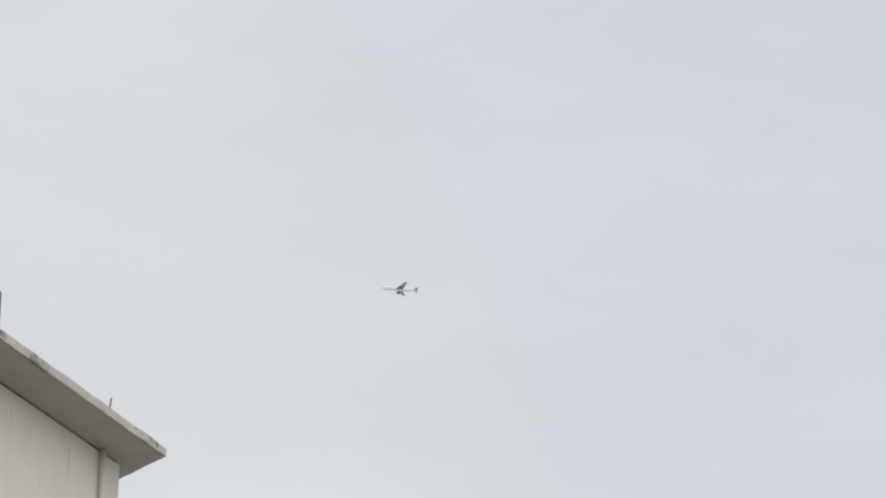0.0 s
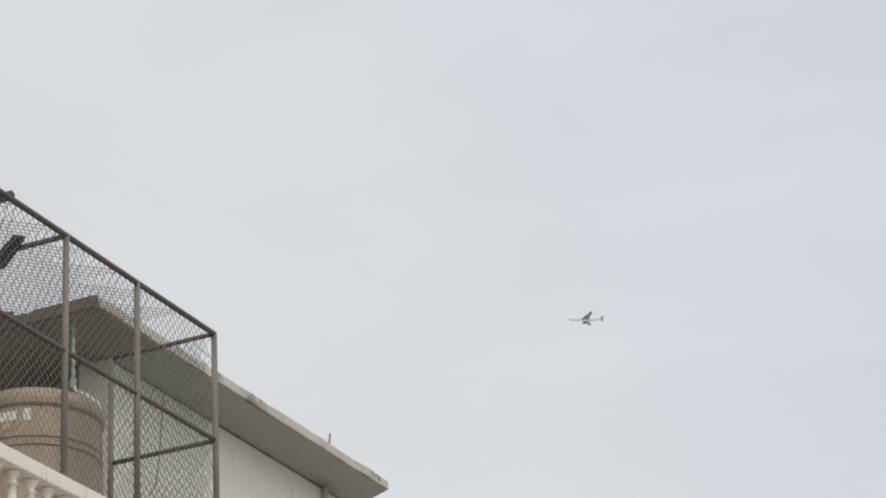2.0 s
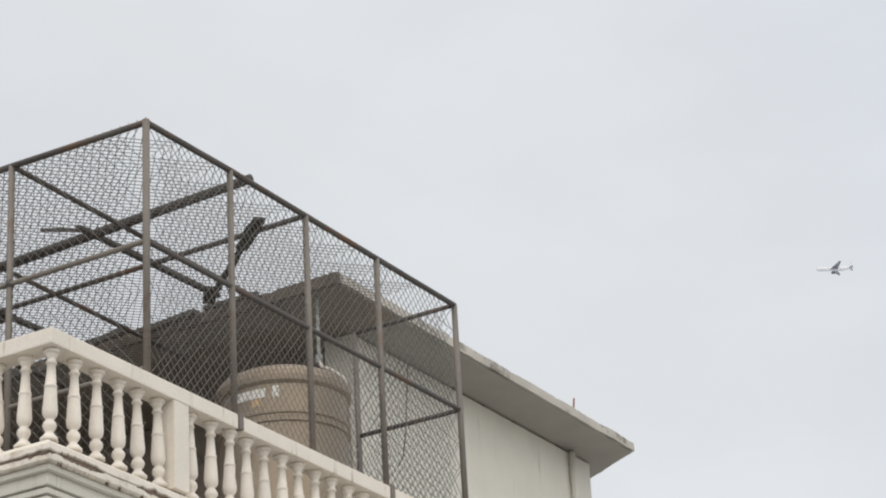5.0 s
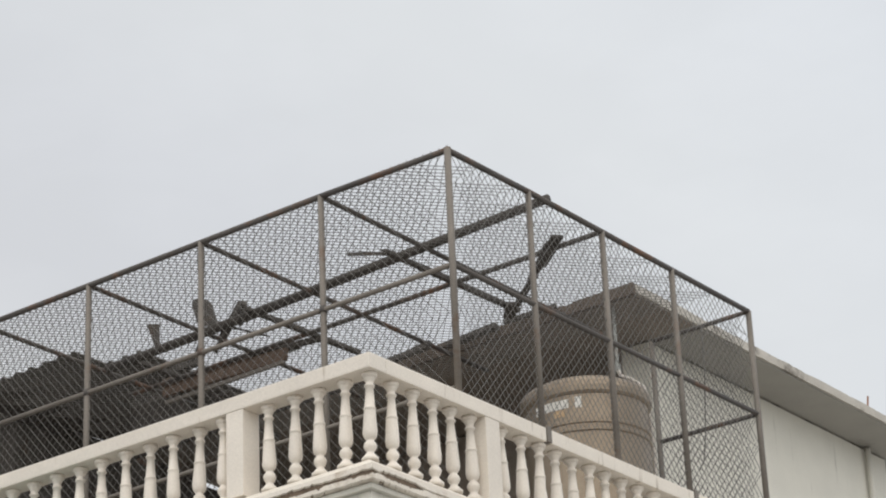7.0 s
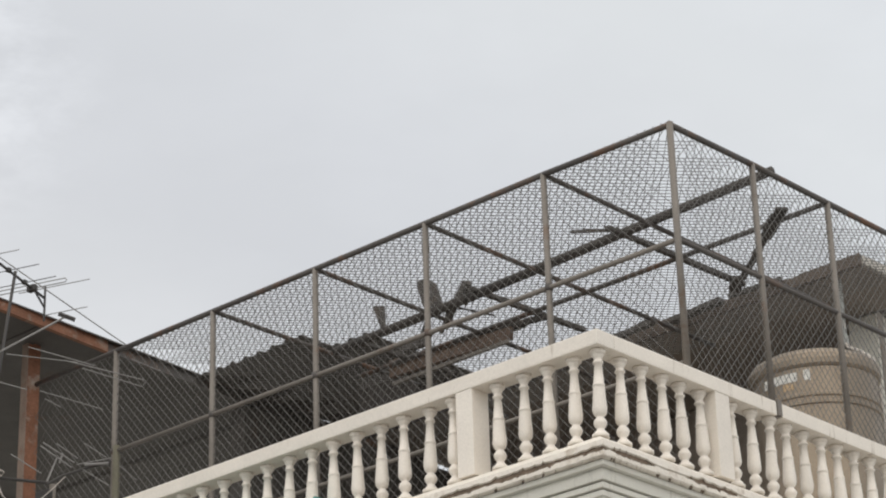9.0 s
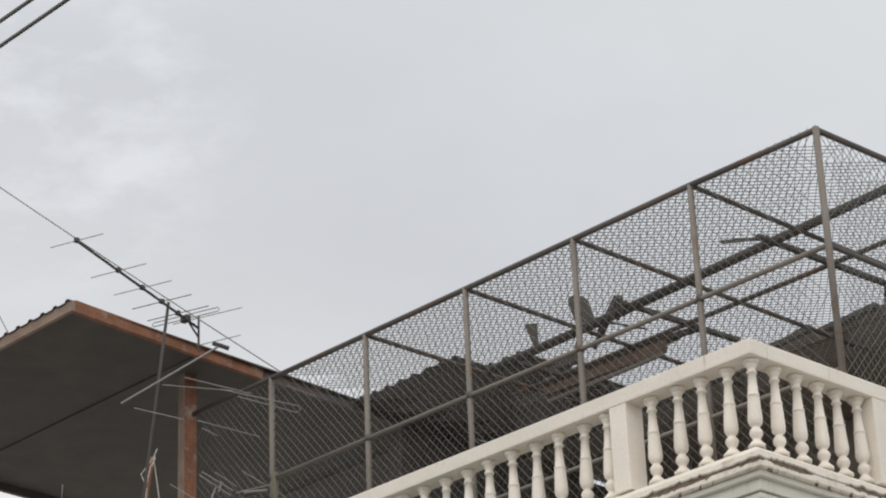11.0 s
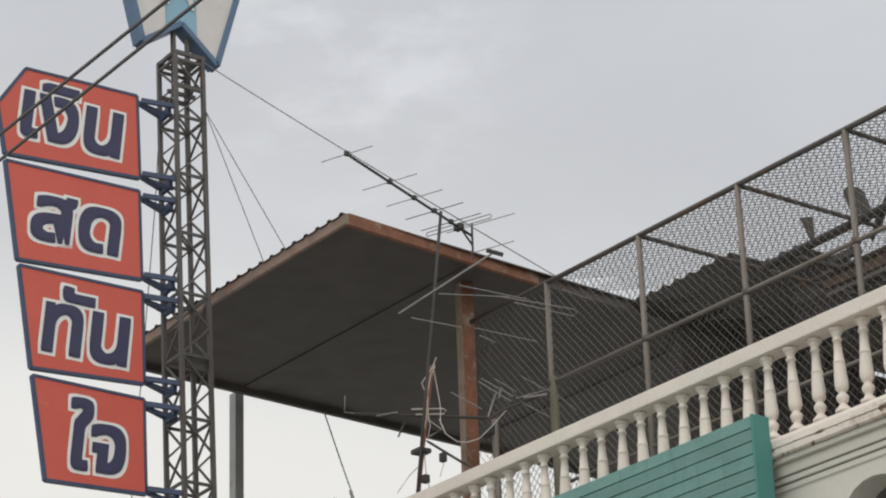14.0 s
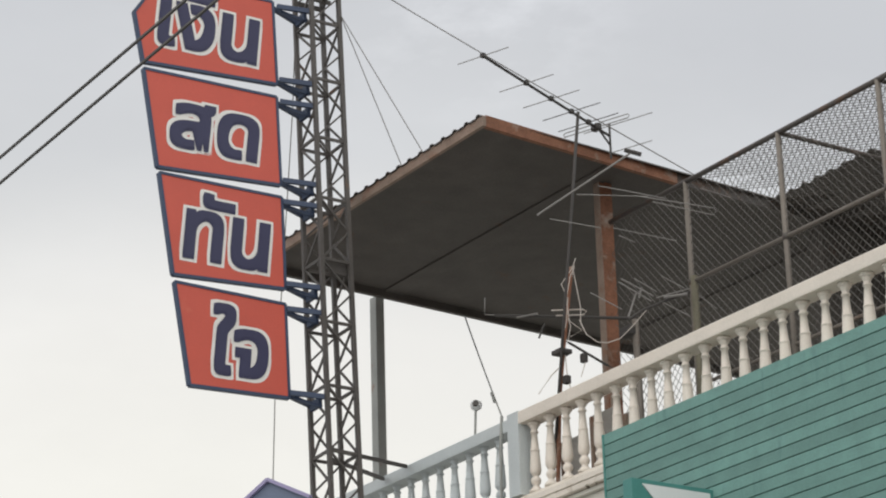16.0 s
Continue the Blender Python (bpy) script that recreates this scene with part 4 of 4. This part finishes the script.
aerial = thing("tv_aerial", "long roof aerial with thin cross rods on a leaning mast", "aerial", (-18.72, 13.48, 7.58))
ao = Vector(aerial.location)
top = Vector((-17.9, 13.40, 11.24)) - ao
along, across = Vector((math.cos(radians(110)), math.sin(radians(110)), 0)), Vector((math.cos(radians(20)), math.sin(radians(20)), 0))
part("mast", tube((0, 0, 0), top + Vector((0.01, 0, 0.04)), 0.016, 8), DARKROD, aerial, "dark leaning mast", True)
along = (along - Vector((0, 0, 0.055))).normalized()
boom = part("boom", tube(top - along * 1.57, top + along * 0.56, 0.014, 6), DARKROD, aerial)
for s_, half in ((-1.55, 0.29), (-0.86, 0.31), (-0.45, 0.325), (-0.11, 0.335), (0.18, 0.35)):
    c = top + along * s_
    part("element", tube(c - across * half, c + across * half, 0.005, 6), ALU if abs(s_) > 0.3 else DARKROD, boom)
    part("clip", box(c.x - 0.02, c.x + 0.02, c.y - 0.02, c.y + 0.02, c.z - 0.015, c.z + 0.025), DARKROD, boom)
c = top + along * 0.32
loop_ = [c - across * 0.37, c + across * 0.37, c + across * 0.385 + Vector((0, 0, 0.02)), c + across * 0.37 + Vector((0, 0, 0.04)), c - across * 0.37 + Vector((0, 0, 0.04)), c - across * 0.385 + Vector((0, 0, 0.02)), c - across * 0.37]
part("dipole", wire_path(loop_, 0.0055), ALU, aerial)
part("dipole_box", box(c.x - 0.05, c.x + 0.05, c.y - 0.03, c.y + 0.03, c.z - 0.03, c.z + 0.03, 0.006), DARKROD, aerial)
c = top + along * 0.56
part("reflector", tube(c + Vector((0, 0, -0.24)), c + Vector((0, 0, 0.13)), 0.012, 6), DARKROD, aerial)
part("element", tube(c + Vector((0, 0, 0.11)) - across * 0.30, c + Vector((0, 0, 0.11)) + across * 0.50, 0.005, 6), ALU, aerial)
part("element", tube(c + Vector((0, 0, -0.18)) - across * 0.02, c + Vector((0, 0, -0.18)) + across * 0.48, 0.005, 6), ALU, aerial)
part("brace", tube(top + along * 0.36, c + Vector((0, 0, -0.10)), 0.010, 6), DARKROD, aerial)



def run_of(parent, name, points, r, mat, label=""):
    """A bent rod or cable through points given in the place's own metres."""
    return part(name, wire_path([Vector(p) - Vector(parent.location) for p in points], r, n=6), mat, parent, label)


second = thing("tv_aerial", "old drooping aerial with a folded rod tied to the mast", "aerial", (-17.93, 13.49, 10.57))
run_of(second, "boom", [(-18.180, 13.069, 10.243), (-17.687, 13.901, 10.902)], 0.010, ALU)
run_of(second, "head", [(-17.737, 13.817, 10.909), (-17.653, 13.957, 10.859)], 0.022, DARKROD, "dark plastic end clamp")
for p, q in [((-17.781, 13.251, 10.350), (-17.438, 13.830, 10.322)), ((-17.677, 13.427, 10.438), (-17.352, 13.975, 10.301)), ((-17.916, 13.024, 10.105), (-17.674, 13.432, 10.008)), ((-17.613, 13.535, 10.006), (-17.309, 14.048, 9.868)), ((-17.589, 13.575, 9.931), (-17.511, 13.708, 9.859)), ((-17.177, 14.270, 10.401), (-17.030, 14.519, 10.297))]:
    run_of(second, "element", (p, q), 0.0048, ALU)
run_of(second, "dipole", [(-17.460, 13.695, 10.312), (-17.080, 14.336, 10.178), (-17.070, 14.352, 10.145), (-17.086, 14.326, 10.108), (-17.375, 13.839, 10.247)], 0.0055, ALU, "folded rod")

third = thing("tv_aerial", "bent aerial on a long dark boom and a pale stub pole", "aerial", (-18.24, 14.24, 7.58))
part("stub_pole", tube((0, 0, 0), (-0.006, -0.01, 1.82), 0.034, 8), POST, third, "pale stub pole", True)
run_of(third, "boom", [(-18.984, 13.086, 9.477), (-18.294, 14.249, 9.431)], 0.016, DARKROD)
run_of(third, "element", [(-18.849, 13.255, 9.443), (-18.743, 13.434, 9.482)], 0.009, ALU, "bright rod")
run_of(third, "dipole", [(-18.618, 13.506, 9.487), (-18.463, 13.769, 9.495), (-18.446, 13.796, 9.476), (-18.458, 13.776, 9.440), (-18.597, 13.542, 9.434)], 0.007, PALE, "folded pale rod")
run_of(third, "element", [(-18.711, 13.488, 9.378), (-18.743, 13.433, 9.230)], 0.010, DARKROD)
run_of(third, "element", [(-19.027, 13.013, 9.657), (-19.030, 13.008, 9.488), (-18.871, 13.276, 9.467)], 0.006, ALU)
part("clamp", box(-0.16, 0.02, -0.10, 0.0, 1.66, 1.76, 0.02), DARKROD, third)

fourth = thing("tv_aerial", "small aerial with slanting rods fixed to the cage post", "aerial", (-17.45, 14.30, 9.44))
run_of(fourth, "boom", [(-17.760, 13.778, 9.179), (-17.693, 13.891, 9.268), (-17.582, 14.078, 9.357), (-17.457, 14.288, 9.446)], 0.014, DARKROD)
run_of(fourth, "boom_end", [(-17.562, 14.052, 9.384), (-17.447, 14.246, 9.415)], 0.013, ALU, "bright rod")
run_of(fourth, "dipole", [(-17.595, 13.957, 9.391), (-17.749, 13.698, 9.570), (-17.760, 13.679, 9.536), (-17.607, 13.937, 9.340)], 0.007, ALU, "folded rod")
for p, q in [((-17.707, 13.827, 9.580), (-17.602, 14.005, 9.444)), ((-17.576, 14.049, 9.604), (-17.464, 14.236, 9.473)), ((-17.577, 14.047, 9.339), (-17.450, 14.261, 9.199)), ((-17.922, 13.464, 9.442), (-17.774, 13.714, 9.273)), ((-17.401, 14.344, 9.405), (-17.317, 14.484, 9.269)), ((-17.608, 13.994, 9.384), (-17.443, 14.273, 9.473))]:
    run_of(fourth, "element", (p, q), 0.0055, ALU)
for p, q in [((-17.761, 13.775, 9.208), (-17.719, 13.847, 9.441)), ((-17.706, 13.868, 9.391), (-17.693, 13.891, 9.492))]:
    run_of(fourth, "rod_stub", (p, q), 0.011, ALU)
run_of(fourth, "cable", [(-18.159, 13.496, 9.249), (-18.129, 13.547, 9.103), (-18.076, 13.636, 9.025), (-18.028, 13.718, 9.018), (-17.967, 13.821, 9.057), (-17.898, 13.936, 9.191), (-17.817, 14.073, 9.371)], 0.005, PALE, "slack pale cable")

stump = thing("aerial_mast", "rusty mast stump with tangled pale wires and clamps", "mast", (-18.72, 13.53, 7.58))
run_of(stump, "mast", [(-18.60, 13.47, 7.58)] + [(-18.556, 13.513, 8.615), (-18.529, 13.560, 9.064), (-18.493, 13.620, 9.588), (-18.470, 13.659, 9.911)], 0.024, RUST)
for pts in ([(-18.406, 13.669, 9.985), (-18.426, 13.634, 9.881), (-18.483, 13.539, 9.720), (-18.454, 13.587, 9.570), (-18.465, 13.569, 9.342), (-18.480, 13.543, 9.228)], [(-18.397, 13.645, 9.885), (-18.421, 13.604, 9.793), (-18.445, 13.564, 9.563), (-18.435, 13.581, 9.335), (-18.376, 13.680, 9.243), (-18.432, 13.585, 9.176)], [(-18.440, 13.650, 9.911), (-18.420, 13.683, 9.646), (-18.409, 13.702, 9.485), (-18.412, 13.697, 9.325), (-18.392, 13.731, 9.234)], [(-18.447, 13.678, 9.930), (-18.478, 13.626, 9.653), (-18.496, 13.595, 9.424), (-18.478, 13.625, 9.310), (-18.495, 13.597, 9.151)]):
    run_of(stump, "loose_wire", pts, 0.005, PALE)
for (x, y, z), w, h in zip([(-18.489, 13.528, 9.036), (-18.386, 13.702, 8.979), (-18.475, 13.553, 8.764)], (0.14, 0.055, 0.06), (0.028, 0.055, 0.05)):
    part("clamp", box(x + 18.72 - w * 0.7, x + 18.72 + w * 0.4, y - 13.53 - w / 2, y - 13.53 + w / 2, z - 7.58 - h, z - 7.58 + h * 0.6, 0.01), DARKROD, stump)
run_of(stump, "yagi_boom", [(-18.509, 13.613, 9.146), (-18.321, 13.930, 8.907)], 0.013, DARKROD)
tip = [Vector(p) - stump.location for p in [(-18.509, 13.613, 9.146), (-18.321, 13.930, 8.907)]]
for k in range(9):
    c = tip[0].lerp(tip[1], k / 8)
    part("element", tube(c - Vector((0.03, 0.05, -0.03)), c + Vector((0.03, 0.05, -0.03)), 0.005, 5), DARKROD, stump)
run_of(stump, "stay", [(-18.514, 13.486, 8.868), (-18.554, 13.419, 8.790), (-18.617, 13.313, 8.612)], 0.006, PALE)
run_of(stump, "loose_wire", [(-18.479, 13.545, 9.002), (-18.475, 13.553, 8.822), (-18.458, 13.580, 8.643)], 0.006, PALE)
run_of(stump, "loose_wire", [(-18.381, 13.710, 8.934), (-18.406, 13.668, 8.777)], 0.005, PALE)

cctv = thing("cctv_camera", "small white ball-shaped camera on a thin pole at the balustrade", "camera", (-19.70, 13.30, RAIL_TOP - 0.03))
part("pole", tube((0, 0, 0), (0.03, 0, 0.30), 0.012, 8), GREYSTEEL, cctv)
cctv_head = part("head", lathe([(0.02, 0.29), (0.05, 0.31), (0.06, 0.345), (0.05, 0.38), (0.02, 0.395)], 14, at=(0.04, 0, 0)), LIGHTPANEL, cctv, smooth=True)
part("eye", tube((0.07, -0.03, 0.345), (0.11, -0.05, 0.345), 0.03, 10), CABLE, cctv_head)

# ---------------------------------------------------------------- wires and cables
def strand(name, label, points, r, mat, category="wire", group=""):
    t = thing(name, label, category, points[0], group)
    part("strand", wire_path([Vector(p) - Vector(points[0]) for p in points], r), mat, t)
    return t


strand("guy_wire", "thin stay wire from the tower to the cage", sagging(lean(0.17, 5.80, 0.17), (-17.36, 14.36, 10.62), 0.025), 0.006, WIRE)
strand("guy_wire", "thin stay wire from the tower to the shed roof", [lean(0.17, 5.25, 0.17), (-19.26, 12.52, 11.13)], 0.005, WIRE)
strand("guy_wire", "thin stay wire from the tower to the shed roof", [lean(0.17, 5.25, 0.17), (-19.67, 12.52, 11.13)], 0.005, WIRE)
slack = strand("guy_wire", "slack wire with a turnbuckle from the shed roof to the balustrade", sagging((-22.57, 15.155, 10.93), (-19.08, 13.20, 8.50), 0.02), 0.008, GREYSTEEL)
part("turnbuckle", tube((2.72, -1.53, -1.92), (2.98, -1.68, -2.10), 0.018, 8), GREYSTEEL, slack, "rusty turnbuckle")
part("tail", wire_path([(3.49, -1.955, -2.43), (3.50, -1.985, -2.7), (3.47, -1.985, -3.3)], 0.016), GREYSTEEL, slack, "loose wire end hanging down the pier")
strand("guy_wire", "thin stay wire from the tower down to the ground", [lean(-0.17, 5.1, -0.17), (-21.674, 12.40, 12.549), (-22.44, 12.6, 9.487), (-22.52, 12.62, 8.651), (-23.0, 12.75, -0.15)], 0.006, WIRE)
CAB = [(5.123, 7.065, 12.35, -0.0075), (5.277, 7.065, 12.70, -0.0139)]
for y, z, back, slope in CAB:
    strand("power_cable", "black power cable strung along the street", [(-back + d, y + slope * d, z) for d in (-24, -12, -4, 0, 4, 10, 20, 40)], 0.0095, CABLE, "cable", "cables along the street")
for x, y in ((-36.6, 5.4), (28.0, 4.8)):
    up = thing("utility_pole", "square concrete utility pole that carries the cables", "pole", (x, y, -0.12), "utility poles")
    part("shaft", bar((0, 0, 0), (0, 0, 8.2), 0.22, 0.22), PAVING, up)
    part("crossarm", box(-0.05, 0.05, -0.5, 0.5, 7.05, 7.17, 0.01), GREYSTEEL, up)

box_sign = thing("box_sign", "slate-blue box sign with a lavender-edged pitched top on a post", "sign", (-17.6, 9.9, -0.1))
part("post", tube((0, 0, 0), (0, 0, 6.6), 0.05, 10), GREYSTEEL, box_sign)
BOXOUT = [(-0.27, 6.4), (-0.23, 6.99), (0.01, 7.14), (0.42, 6.93), (0.44, 6.4)]
casing = part("casing", plate(BOXOUT, 0.35, lambda u, v, w: (u * 0.9 - w * 0.4, u * 0.45 + w * 0.8, v)), PURPLE, box_sign)
for p, q in zip(BOXOUT[1:3], BOXOUT[2:4]):
    part("edge_strip", bar((p[0] * 0.9 + 0.075, p[0] * 0.45 - 0.15, p[1] + 0.006), (q[0] * 0.9 + 0.075, q[0] * 0.45 - 0.15, q[1] + 0.006), 0.04, 0.03), LAVENDER, casing, "lavender edge strip")

# ---------------------------------------------------------------- airliner far off
plane = thing("airliner", "white twin-engined airliner flying far off in the overcast", "aircraft", (-1122.0, 3021.0, 1370.0))
fore = Vector((-0.912, -0.41, 0.075)).normalized()
side = Vector((0.41, -0.912, 0.0)).normalized()
above = side.cross(fore) * -1
if above.z < 0:
    above = -above


def air(x, y, z):
    return fore * x + side * y + above * z


hull = bmesh.new()
rings = []
for x, r in ((25, 0.4), (24, 1.5), (22, 2.4), (19, 3.0), (-10, 3.0), (-18, 2.3), (-25, 0.7)):
    rings.append([hull.verts.new(air(x, r * math.cos(2 * math.pi * k / 12), r * math.sin(2 * math.pi * k / 12) + (0.0 if x > -12 else 0.9))) for k in range(12)])
for a, b in zip(rings, rings[1:]):
    for k in range(12):
        hull.faces.new((a[k], a[(k + 1) % 12], b[(k + 1) % 12], b[k]))
hull.faces.new(rings[0])
hull.faces.new(rings[-1])
bmesh.ops.recalc_face_normals(hull, faces=hull.faces)
part("fuselage", hull, AIRWHITE, plane, smooth=True)
for s_ in (-1, 1):
    part("wing", plate([(6, 2), (-6, 24), (-8.5, 24), (-4, 2)], 0.8, lambda u, v, w: air(u, s_ * v, -1.2 + v * 0.09 + w)), AIRGREY, plane, "grey wing")
    part("tailplane", plate([(-19, 1), (-23.5, 8.5), (-25, 8.5), (-23.5, 1)], 0.4, lambda u, v, w: air(u, s_ * v, 1.0 + w)), AIRGREY, plane)
    part("engine", tube(air(4.5, s_ * 8, -2.6), air(-0.5, s_ * 8, -2.6), 1.4, 12), AIRGREY, plane, smooth=True)
part("fin", plate([(-17, 2), (-23, 9.5), (-26, 9.5), (-24, 1.5)], 0.5, lambda u, v, w: air(u, w, v)), AIRWHITE, plane)
